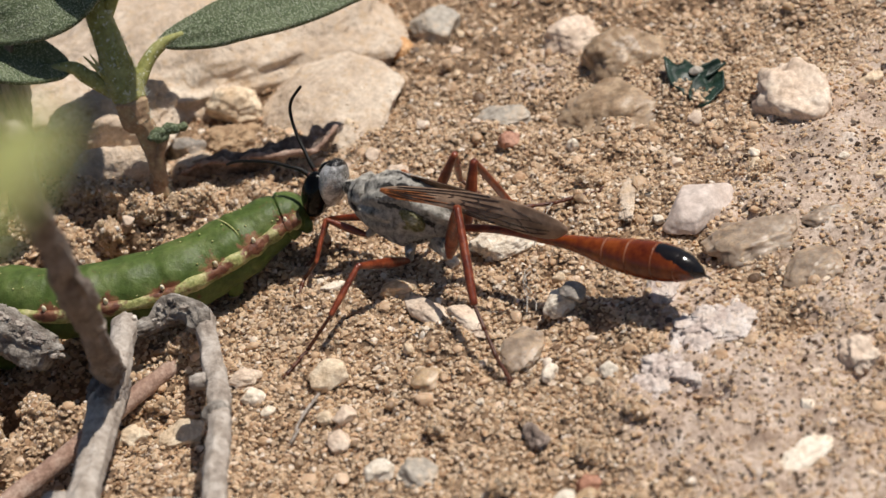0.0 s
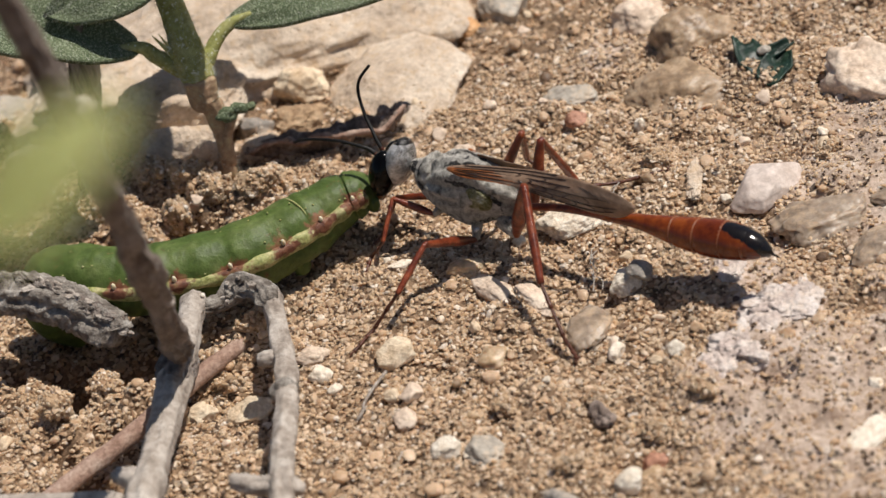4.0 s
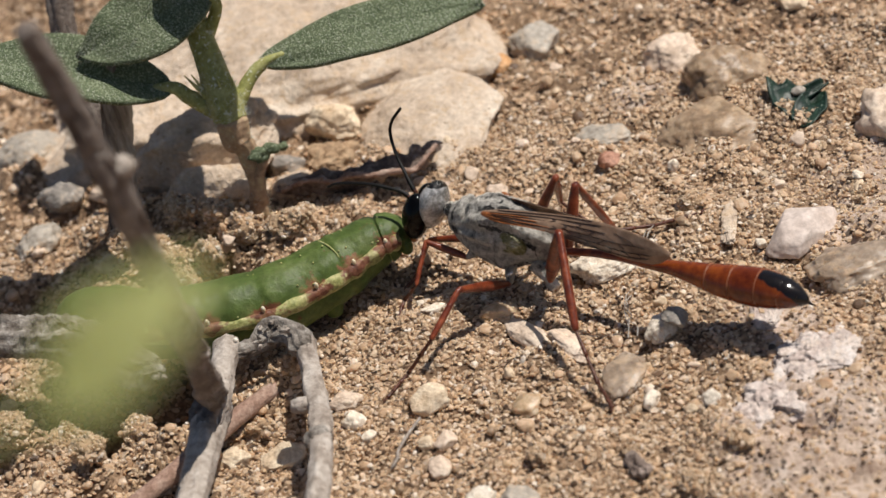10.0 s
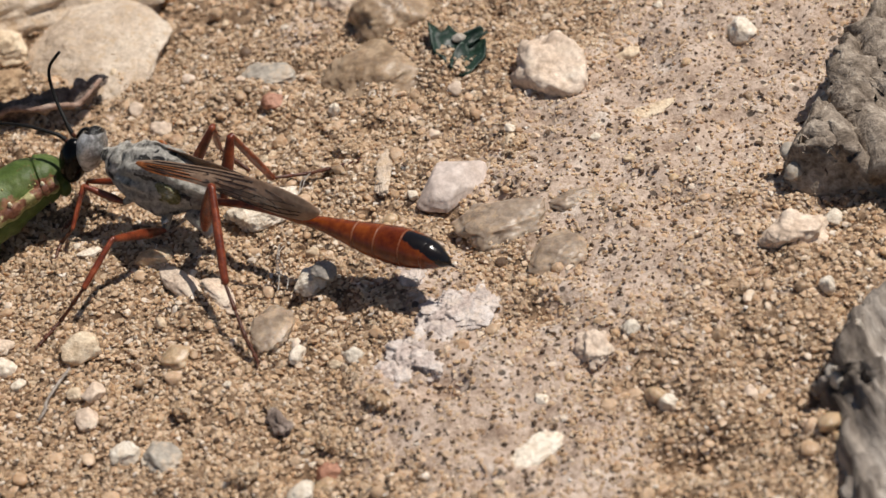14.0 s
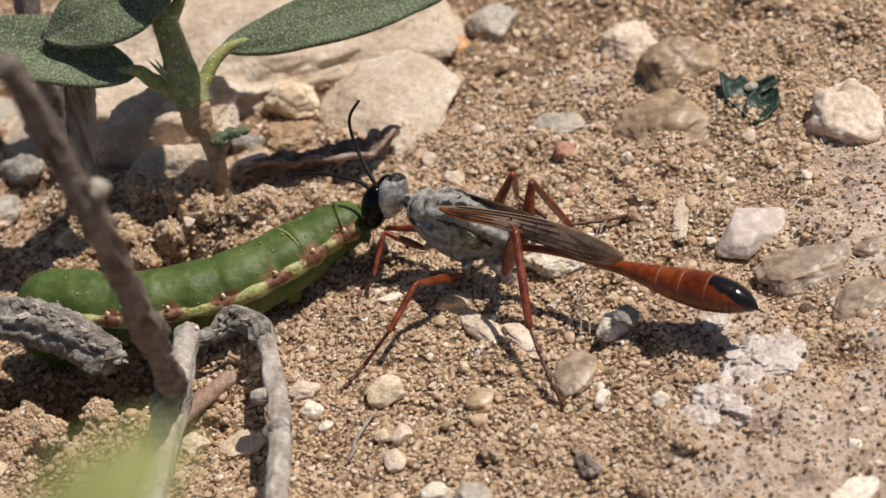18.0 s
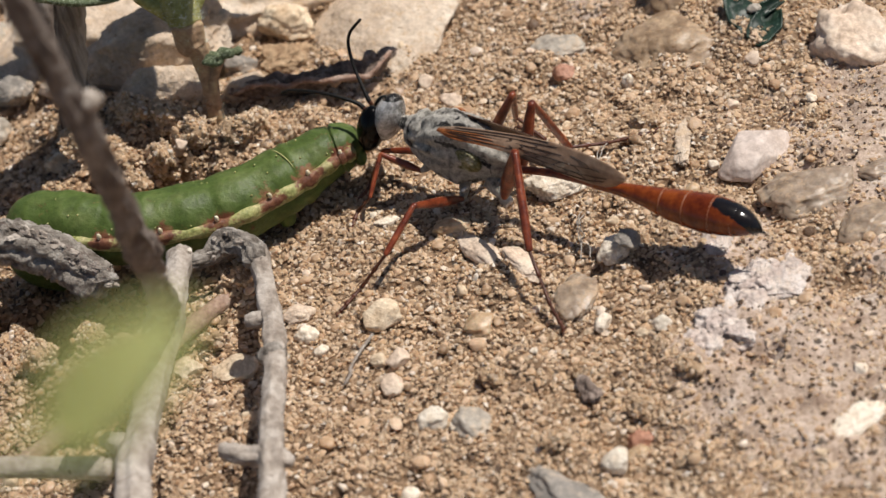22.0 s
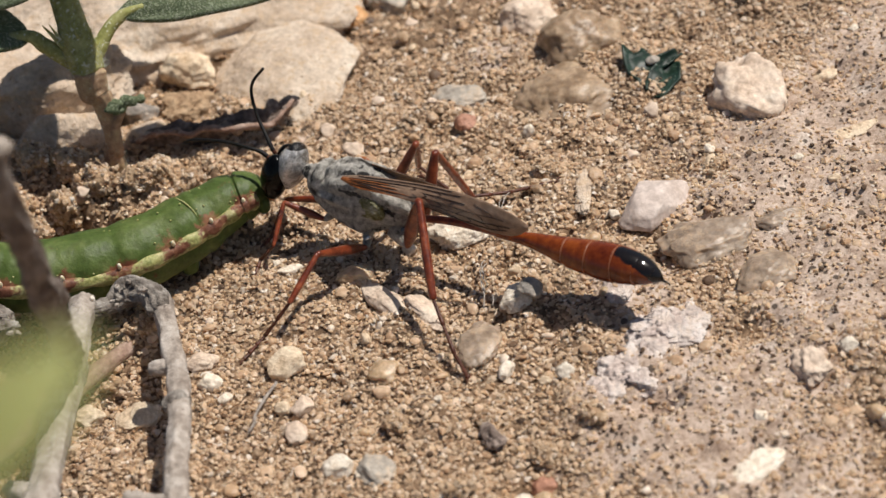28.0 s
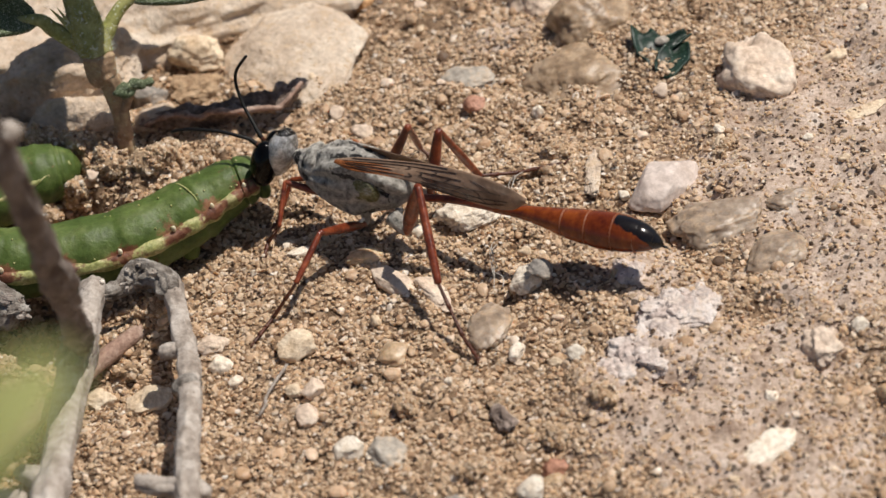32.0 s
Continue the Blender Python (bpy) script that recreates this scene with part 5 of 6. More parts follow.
def build_rear(t):
    """The hind end, which the caterpillar curls up beside itself late on."""
    v, f, c, r = fleshy([(-29.0, 17.6, 1.6, 2.2), (-25.0, 19.2, 2.2, 2.4), (-21.0, 20.8, 2.8, 2.5), (-17.0, 22.0, 3.1, 2.4), (-14.4, 22.4, 3.1, 2.1), (-12.9, 22.6, 3.0, 1.5), (-12.3, 22.7, 2.9, 0.8)], 30, 90, ((0.55, 0.06), (0.75, 0.08)))
    rear = part("hind_end", Geo().add(v, f), M["green_skin"], t, "curled hind end of the body")
    part("anal_flap", Geo().add(*tube([(-21.0, 18.6, 3.6, 0.25), (-17.0, 19.8, 3.8, 0.3), (-14.2, 20.8, 4.0, 0.25), (-12.6, 21.8, 4.0, 0.2)], 8, 20, 0.2)), M["cream_line"], rear, "cream ridge")
    return rear


# ---------------------------------------------------------------- wasp
DARK = ((0.3, (0.008, 0.007, 0.007)), (0.55, (0.022, 0.019, 0.017)), (0.75, (0.07, 0.062, 0.055)))
M["silver"] = two_toned("silvery_haired_cuticle", ((0.3, (0.06, 0.055, 0.049)), (0.4, (0.24, 0.224, 0.197)), (0.52, (0.47, 0.443, 0.39)), (0.66, (0.72, 0.69, 0.63))), DARK, "dark", 0.5, 0.36, 0.3, fine=0.14, spec=0.6, cell=0.3)
M["silver_face"] = two_toned("bright_silvery_face", ((0.34, (0.15, 0.146, 0.138)), (0.47, (0.4, 0.39, 0.375)), (0.66, (0.88, 0.87, 0.85))), DARK, "dark", 0.9, 0.26, 0.12, fine=0.2, spec=0.7, cell=0.7)
M["silver_face"].node_tree.nodes["Principled BSDF"].inputs["Metallic"].default_value = 0.35
M["olive"] = surface("olive_mottled_cuticle", ((0.3, (0.04, 0.036, 0.016)), (0.46, (0.17, 0.155, 0.05)), (0.56, (0.33, 0.31, 0.18)), (0.7, (0.55, 0.53, 0.46))), 0.7, 0.3, 0.3, fine=0.25)
M["silver_hair"] = surface("silver_hair", ((0.3, (0.42, 0.40, 0.36)), (0.7, (0.66, 0.63, 0.58))), 0.6, 0.35, 0.01)
M["eye"] = surface("black_eye", ((0.3, (0.0015, 0.0015, 0.0015)), (0.7, (0.003, 0.0025, 0.002))), 0.8, 0.12, 0.002, spec=0.2)
M["dull_black"] = surface("dull_black_cuticle", ((0.3, (0.006, 0.005, 0.005)), (0.7, (0.014, 0.012, 0.011))), 0.4, 0.5, 0.02, spec=0.25)
M["red_leg"] = surface("rust_red_leg", ((0.3, (0.075, 0.012, 0.006)), (0.5, (0.19, 0.038, 0.013)), (0.7, (0.34, 0.09, 0.034))), 0.7, 0.28, 0.03, fine=0.2, spec=0.55, sss=0.1)
M["dark_tarsus"] = surface("dark_red_foot", ((0.3, (0.05, 0.018, 0.011)), (0.6, (0.125, 0.04, 0.02))), 0.6, 0.4, 0.03)
M["gaster"] = two_toned("glossy_orange_red_cuticle", ((0.3, (0.095, 0.013, 0.002)), (0.5, (0.18, 0.033, 0.005)), (0.7, (0.3, 0.075, 0.01))), ((0.3, (0.005, 0.004, 0.004)), (0.7, (0.012, 0.008, 0.006))), "dark", 2.0, 0.17, 0.02, fine=0.5, spec=0.5, sss=0.06, edge=0.3, cell=0.9)
M["band"] = surface("pale_band", ((0.3, (0.2, 0.06, 0.022)), (0.7, (0.31, 0.12, 0.055))), 0.5, 0.5, 0.01, spec=0.3)
M["jaw"] = surface("amber_jaw", ((0.3, (0.30, 0.08, 0.02)), (0.7, (0.50, 0.22, 0.08))), 0.5, 0.3, 0.01)
M["vein"] = surface("brown_wing_vein", ((0.3, (0.018, 0.009, 0.006)), (0.7, (0.045, 0.022, 0.013))), 0.8, 0.4, 0.01)
M["wing_root"] = surface("orange_wing_edge", ((0.3, (0.22, 0.065, 0.018)), (0.7, (0.44, 0.16, 0.05))), 0.8, 0.32, 0.01)


def wing_material():
    m, nt, p = material("smoky_wing_membrane")
    col = ramp(nt, ((0.3, (0.15, 0.088, 0.055)), (0.5, (0.25, 0.16, 0.105)), (0.7, (0.39, 0.265, 0.18))), noisy(nt, 1.2, 5, 0.7))
    nt.links.new(col, p.inputs["Base Color"])
    p.inputs["Roughness"].default_value = 0.32
    p.inputs["Alpha"].default_value = 0.84
    bumped(nt, p, noisy(nt, 0.5, 3, 0.6), 0.05)
    return m


M["wing"] = wing_material()

WD, WN_, WQ = np.array([0.775, -0.632, 0.0]), np.array([0.632, 0.775, 0.0]), np.array([2.0, 15.7, 0.0])
WF = np.stack([WD, WN_, np.array([0.0, 0.0, 1.0])])


def wp(u, v, z):
    """A place on the wasp: along its body towards the tail, across to its right, and up."""
    return WQ + u * WD + v * WN_ + np.array([0, 0, z])


def wtube(points, **kw):
    return tube([(*wp(*p[:3]), p[3]) for p in points], **kw)


def wball(u, v, z, ru, rv, rz, turn=(0, 0, 0), level=4):
    return ellipsoid(wp(u, v, z), (ru, rv, rz), turn, level, WF)


def in_wasp(v):
    o = np.asarray(v, float) - WQ
    return np.stack([o @ WD, o @ WN_, o[:, 2]], 1)


def near_line(q, pts, wide):
    """How close points lie to a line through pts, falling off over `wide`."""
    line = spline(pts, 40)
    d = np.min(np.linalg.norm(np.asarray(q)[:, None, :] - line[None], axis=2), axis=1)
    return np.exp(-((d / wide) ** 2))


LEGS = []


def leg(t, pts, fat=1.0, spurs=True):
    """A leg from its hip to its foot: pts are world places of hip, trochanter, knee, ankle, mid foot and toe."""
    p = [np.array(q, float) for q in pts]
    hip = part("leg", Geo().add(*tube([(*p[0], 0.5 * fat), (*(0.5 * p[0] + 0.5 * p[1]), 0.4 * fat), (*p[1], 0.24 * fat)], 12, 14)), M["silver"], t, "rust-red leg with a silvery hip")
    a, b = p[1], p[2]
    part("femur", Geo().add(*tube([(*a, 0.2 * fat), (*(a * 0.7 + b * 0.3), 0.38 * fat), (*(a * 0.35 + b * 0.65), 0.34 * fat), (*b, 0.22 * fat)], 12, 24)), M["red_leg"], hip)
    a, b = p[2], p[3]
    part("tibia", Geo().add(*tube([(*a, 0.2 * fat), (*(a * 0.75 + b * 0.25), 0.22 * fat), (*(a * 0.35 + b * 0.65), 0.24 * fat), (*b, 0.2 * fat)], 10, 24)), M["red_leg"], hip)
    foot = Geo()
    seg = [p[3], p[3] * 0.52 + p[4] * 0.48, p[4], p[4] * 0.6 + p[5] * 0.4, p[4] * 0.25 + p[5] * 0.75, p[5]]
    for k in range(5):
        foot.add(*tube([(*seg[k], 0.11), (*(0.5 * seg[k] + 0.5 * seg[k + 1]), 0.12), (*seg[k + 1], 0.16)], 8, 8))
    end = seg[5] + (seg[5] - seg[4]) * 0.3
    for s in (-0.22, 0.22):
        foot.add(*tube([(*seg[5], 0.07), (*(end + np.array([s * 0.6, s, 0.1])), 0.05), (*(end + np.array([s, s * 1.5, -0.1])), 0.02)], 6, 8))
    part("tarsus", foot, M["dark_tarsus"], hip, "dark jointed foot")
    if spurs:
        g = Geo()
        rs = np.random.RandomState(len(LEGS) + 3)
        for k in range(16):
            q = p[2] * (1 - (k + 1) / 17) + p[3] * (k + 1) / 17 if k < 8 else p[3] * (1 - (k - 7) / 9) + p[5] * (k - 7) / 9
            w = rs.normal(size=3)
            w /= np.linalg.norm(w)
            g.add(*tube([(*(q + 0.16 * w), 0.035), (*(q + w * 0.42 + 0.22 * (p[3] - p[2]) / np.linalg.norm(p[3] - p[2])), 0.012)], 5, 4))
        part("bristle_row", g, M["dark_tarsus"], hip)
    LEGS.append((hip, p[0], p[5]))
    return hip


def build_wasp():
    t = thing("sand_wasp", (8.5, 10.4, 0.0), "slender sand wasp, silver-haired thorax, orange-red abdomen with black tip", "wasp")
    # head
    def hp(u, v, z):
        return wp(u + 0.1, v, z + 0.4)

    def hball(u, v, z, *rest, **kw):
        return wball(u + 0.1, v, z + 0.4, *rest, **kw)

    def htube(points, **kw):
        return wtube([(p[0] + 0.1, p[1], p[2] + 0.4, p[3]) for p in points], **kw)

    v, f = hball(1.15, 0, 5.2, 1.0, 1.4, 2.0, (0, 25, 0), 5)
    v = v + (v - hp(1.15, 0, 5.2)) * (0.08 * (field(v / 0.9 + 3) - 0.5) + 0.025 * (field(v / 0.3 + 5) - 0.5))[:, None]
    q = in_wasp(v) - np.array([0.1, 0.0, 0.4])
    dark = np.clip((q[:, 2] + 0.5 * q[:, 1] - 6.6) / 0.35, 0, 1) + 0.7 * near_line(q, [(0.5, -0.9, 6.35), (0.75, -0.7, 6.7)], 0.16) + 0.7 * near_line(q, [(1.5, -0.8, 6.5), (1.75, -0.6, 6.7)], 0.14)
    head = paint(part("head", Geo().add(v, f), M["silver_face"], t, "silvery haired head with a black crown"), "dark", dark)
    part("hair", coat(v, f, 240, 5, 0.1, 0.005), M["silver_hair"], head)
    for s in (-1, 1):
        part("eye", Geo().add(*hball(0.26, 0.98 * s, 4.8 if s < 0 else 4.6, 0.94, 0.94, 1.7, (13 * s, 12, 0))), M["eye"], head, "large black eye")
        part("mandible", Geo().add(*htube([(-0.35, 0.7 * s, 3.1, 0.3), (-0.85, 0.6 * s, 2.5, 0.27), (-1.2, 0.3 * s, 1.95, 0.17), (-1.3, 0.03 * s, 1.6, 0.05)], sides=10, count=20)), M["jaw"], head, "amber curved jaw")
    for u, v_ in ((1.45, 0.0), (1.8, -0.35), (1.8, 0.35)):
        part("ocellus", Geo().add(*hball(u, v_, 7.0 - 0.1 * abs(u - 1.3), 0.13, 0.13, 0.10, level=2)), M["eye"], head)
    part("muzzle", Geo().add(*hball(-0.4, 0, 3.2, 0.5, 0.7, 0.65)), M["silver_face"], head)
    ant = []
    near = [(-0.3, -0.4, 6.35, 0.17), (-0.72, -0.45, 6.68, 0.15), (-1.28, -0.6, 6.92, 0.125), (-2.68, -0.8, 7.2, 0.12), (-4.43, -1.0, 7.2, 0.115), (-5.8, -1.1, 6.98, 0.11), (-6.5, -1.2, 6.7, 0.09)]
    far = [(-0.32, 0.35, 6.3, 0.17), (-0.68, 0.55, 6.75, 0.15), (-1.02, 0.8, 7.15, 0.13), (-1.85, 1.4, 8.05, 0.12), (-2.42, 2.0, 9.3, 0.115), (-2.25, 2.3, 10.25, 0.11), (-1.35, 2.6, 11.3, 0.1)]
    for row in (near, far):
        ob = part("antenna", Geo().add(*wtube(row, sides=10, count=60)), M["dull_black"], t, "thin curved black antenna")
        part("scape", Geo().add(*wball(row[0][0] + 0.05, row[0][1], row[0][2] - 0.1, 0.16, 0.16, 0.26, (0, -30, 0), level=3)), M["dark_tarsus"], ob)
        ant.append((ob, wp(*row[0][:3])))
    # thorax
    v, f = wtube([(3.3, 0, 4.9, 0.8), (4.0, 0, 4.6, 1.35), (5.0, 0, 4.45, 1.75), (6.2, 0, 4.5, 1.9), (7.4, 0, 4.6, 1.85), (8.5, 0, 4.5, 1.65), (9.4, 0, 4.2, 1.35), (10.1, 0, 3.9, 0.95), (10.6, 0, 3.7, 0.45)], sides=90, count=170, rough=0.2, flat=1.2)
    q = in_wasp(v)
    v = v + ((v - wp(6.4, 0, 4.4)) / np.linalg.norm(v - wp(6.4, 0, 4.4), axis=1)[:, None]) * (0.2 * (field(q / 0.8 + 7) - 0.5) + 0.05 * (field(q / 0.25 + 9) - 0.5))[:, None]
    dark = np.zeros(len(q))
    for s in (-1, 1):
        for pts, wide in (([(3.7, 1.0 * s, 6.0), (3.85, 1.2 * s, 4.8), (4.25, 1.25 * s, 3.6), (4.6, 1.0 * s, 2.9)], 0.26), ([(5.5, 0.6 * s, 6.5), (6.4, 0.75 * s, 6.75), (7.4, 0.6 * s, 6.75), (8.1, 0.4 * s, 6.6)], 0.3), ([(6.2, 1.5 * s, 6.2), (6.9, 1.6 * s, 6.0), (7.6, 1.5 * s, 5.9)], 0.3), ([(8.2, 1.5 * s, 5.6), (9.0, 1.3 * s, 5.2), (9.5, 1.1 * s, 4.5), (9.6, 0.9 * s, 3.6)], 0.24), ([(6.0, 1.2 * s, 2.6), (7.4, 1.2 * s, 2.7), (8.8, 1.0 * s, 2.9)], 0.3)):
            dark = np.maximum(dark, near_line(q, pts, 0.95 * wide))
    dark = np.maximum(dark, near_line(q, [(6.9, -1.0, 6.35), (7.0, 0, 6.9), (6.9, 1.0, 6.35)], 0.25))
    dark = dark * np.clip(2.4 * field(q / 0.2 + 2) - 0.2, 0.45, 1.0) + 0.32 * np.clip(4 * (field(q / 0.17 + 31) - 0.58), 0, 1)
    thorax = paint(part("thorax", Geo().add(v, f), M["silver"], t, "grey thorax with dense silvery hair"), "dark", dark)
    part("hair", coat(v, f, 3200, 6, 0.15, 0.006), M["silver_hair"], thorax)
    cv, cf = wtube([(2.4, 0, 5.5, 0.42), (2.8, 0, 5.45, 0.55), (3.2, 0, 5.3, 1.05), (3.7, 0, 5.15, 1.32), (4.2, 0, 5.1, 1.28)], sides=50, count=70, rough=0.14, flat=1.05)
    q = in_wasp(cv)
    collar = paint(part("collar", Geo().add(cv, cf), M["silver"], thorax, "silvery collar"), "dark", np.maximum(near_line(q, [(2.75, -0.2, 5.9), (2.8, -0.7, 5.2), (3.0, -0.7, 4.4)], 0.3), near_line(q, [(3.5, -0.7, 6.2), (3.7, -1.3, 5.0), (4.0, -1.2, 4.0)], 0.22)))
    part("hair", coat(cv, cf, 600, 7, 0.18, 0.01), M["silver_hair"], collar)
    part("neck", Geo().add(*wtube([(1.7, 0, 5.5, 0.5), (2.3, 0, 5.55, 0.36), (2.9, 0, 5.45, 0.5)], sides=14, count=14)), M["dull_black"], thorax)
    v, f = wball(7.5, 0, 6.2, 0.85, 1.0, 0.5, (0, 12, 0), 4)
    v = v + 0.12 * (field(v / 0.3 + 4) - 0.5)[:, None] * np.array([0, 0, 1.0])
    part("scutellum", Geo().add(v, f), M["silver"], thorax)
    for s in (-1, 1):
        part("tegula", Geo().add(*wball(6.2, 1.55 * s, 6.1, 0.42, 0.22, 0.3, level=3)), M["wing_root"], thorax, "orange wing scale")
        v, f = wball(8.2, 1.4 * s, 4.75, 1.1, 0.42, 0.85, (0, 20, 0), 4)
        v = v + WN_ * (0.22 * s * (field(v / 0.3 + 2) - 0.5))[:, None]
        part("side_plate", Geo().add(v, f), M["olive"], thorax, "olive mottled side plate")
        for u, z, r in ((8.9, 5.5, 0.26), (9.4, 5.0, 0.24), (9.75, 3.8, 0.28), (10.1, 2.9, 0.34), (9.9, 2.5, 0.22), (7.6, 2.3, 0.24)):
            rv, rf = rock((2.2 * r, 1.4 * r, 1.8 * r), int(u * 10), 6, 0.5, 3)
            part("hair_tuft", Geo().add(rv + wp(u, (1.5 - 0.35 * (u - 8)) * s, z), rf), M["silver_face"], thorax, "bright silvery tuft")
    # waist and abdomen
    part("petiole", Geo().add(*wtube([(9.6, 0, 3.5, 0.36), (10.6, 0, 3.55, 0.26), (13.3, 0, 3.95, 0.27), (15.6, 0, 4.0, 0.28), (17.4, 0, 3.95, 0.36)], sides=14, count=40)), M["red_leg"], t, "long thin red waist")
    prof = spline([(16.8, 3.95, 0.34), (18.2, 3.95, 0.40), (19.2, 3.95, 0.5), (20.6, 3.85, 0.71), (22.2, 3.7, 1.0), (23.9, 3.65, 1.2), (25.0, 3.65, 1.25), (26.0, 3.65, 1.17), (26.9, 3.6, 1.0), (27.6, 3.48, 0.74), (28.1, 3.33, 0.42), (28.4, 3.22, 0.14)], 90)

    def slice_of(a, b, name, mat, grow=1.0, label=""):
        rows = [(p[0], 0, p[1], p[2] * grow * (1.0 - 0.05 * (1 - min(1, (p[0] - a) / 0.35)))) for p in prof if a - 0.12 <= p[0] <= b + 0.12]
        v, f = wtube(rows, sides=48, count=6 * len(rows))
        q = in_wasp(v)
        axis = np.interp(q[:, 0], prof[:, 0], prof[:, 1])
        girth = np.interp(q[:, 0], prof[:, 0], prof[:, 2])
        up = (q[:, 2] - axis) / np.maximum(girth, 0.1)
        black = np.clip((q[:, 0] - 25.3) / 0.12, 0, 1) * np.clip((up - np.interp(q[:, 0], (25.3, 26.7, 26.8, 27.7, 28.2), (0.9, 0.76, 0.62, 0.3, -1.2))) / 0.5 + 0.4 + 0.5 * (field(q / 0.6 + 5) - 0.5), 0, 1)
        paint(part(name, Geo().add(v, f), M[mat], t, label), "dark", black)

    for a, b, lab in ((16.8, 21.78, ""), (21.78, 23.47, ""), (23.47, 25.3, ""), (25.3, 26.75, "red segment with a black saddle"), (26.75, 27.7, "dark red segment")):
        slice_of(a, b, "abdomen_segment", "gaster", 1.0, lab)
    for a in (21.78, 23.47, 25.28, 26.74):
        p = prof[np.argmin(np.abs(prof[:, 0] - a))]
        part("pale_band", Geo().add(*wtube([(a - 0.05, 0, p[1], p[2] * 0.99), (a, 0, p[1], p[2] * 1.006), (a + 0.05, 0, p[1], p[2] * 0.985)], sides=28, count=6)), M["band"], t, "thin pale band")
    slice_of(27.7, 28.4, "abdomen_tip", "gaster", 0.98, "glossy black tip")
    part("sting", Geo().add(*wtube([(28.2, 0, 3.24, 0.12), (28.6, 0, 3.1, 0.07), (28.9, 0, 2.95, 0.02)], sides=8, count=10)), M["dull_black"], t)
    # wings, folded back over the body
    up = [(6.64, -1.45, 7.2), (8.05, -1.1, 7.26), (9.85, -0.9, 7.3), (11.7, -0.75, 7.3), (12.9, -0.65, 7.3), (14.7, -0.5, 7.1), (16.6, -0.4, 6.74), (18.4, -0.3, 6.1), (19.4, -0.12, 5.25)]
    lo = [(6.52, -1.5, 6.95), (7.7, -1.75, 6.7), (9.8, -1.75, 6.67), (11.9, -1.7, 6.5), (13.3, -1.5, 5.98), (14.9, -1.3, 5.5), (16.9, -0.9, 4.75), (18.35, -0.5, 4.45), (19.35, -0.1, 4.9)]
    R, C = 60, 15
    for s in (1, -1):
        a, b = spline(up, R), spline(lo, R)
        a, b = a.copy(), b.copy()
        if s < 0:
            sag = np.linspace(0, 1, R)
            a[:, 1], b[:, 1] = 0.5 - 0.3 * sag, 0.1 - 0.3 * b[:, 1]
            a[:, 0] += 1.2 * (1 - sag)
            a[:, 2] += -0.25 - 1.75 * sag
            b[:, 2] -= 0.9 + 0.3 * sag
        grid = []
        for k in range(R):
            for c in np.linspace(0, 1, C):
                q = a[k] * (1 - c) + b[k] * c
                grid.append(wp(q[0], q[1] - s * 0.18 * math.sin(math.pi * c), q[2] + 0.02 * math.sin(14 * c + k * 0.07)))
        g = np.array(grid).reshape(R, C, 3)
        wing = part("wing", sheet(grid if s > 0 else g[:, ::-1].reshape(-1, 3), R, C, 0.03), M["wing"], t, "folded smoky brown wing with dark veins")
        lift = -0.02 * WN_ * s + np.array([0, 0, 0.015])

        def on_wing(k, c):
            k, c = min(k * (R - 1), R - 1.001), min(c * (C - 1), C - 1.001)
            i, j, x, y = int(k), int(c), k % 1, c % 1
            return (g[i, j] * (1 - y) + g[i, j + 1] * y) * (1 - x) + (g[i + 1, j] * (1 - y) + g[i + 1, j + 1] * y) * x + lift

        part("wing_edge", Geo().add(*tube([(*on_wing(k, 0.97), 0.085 - 0.2 * k) for k in np.linspace(0, 0.34, 8)], 8, 40)), M["wing_root"], wing, "orange leading edge")
        part("wing_edge", Geo().add(*tube([(*on_wing(k, 0.78 + 0.2 * k), 0.055 - 0.16 * k) for k in np.linspace(0, 0.26, 6)], 8, 30)), M["wing_root"], wing, "orange leading edge")
        for c, far in ((0.6, 0.36), (0.42, 0.3), (0.26, 0.26)):
            part("wing_streak", Geo().add(*tube([(*on_wing(k, c + 0.1 * k), 0.07 - 0.14 * k) for k in np.linspace(0, far, 6)], 6, 24)), M["wing_root"], wing, "orange-brown streak at the wing's root")
        ways = [[(0.02, 0.86), (0.2, 0.84), (0.45, 0.86), (0.62, 0.93)], [(0.02, 0.66), (0.25, 0.68), (0.5, 0.72), (0.72, 0.74)], [(0.02, 0.5), (0.25, 0.48), (0.5, 0.52), (0.7, 0.5)], [(0.04, 0.34), (0.25, 0.32), (0.5, 0.33), (0.66, 0.3)], [(0.05, 0.2), (0.3, 0.18), (0.52, 0.16), (0.64, 0.1)], [(0.1, 0.06), (0.4, 0.05), (0.6, 0.03)], [(0.42, 0.96), (0.6, 0.97), (0.74, 0.9), (0.84, 0.78)], [(0.72, 0.74), (0.8, 0.66), (0.86, 0.6)], [(0.7, 0.5), (0.78, 0.42), (0.83, 0.4)]]
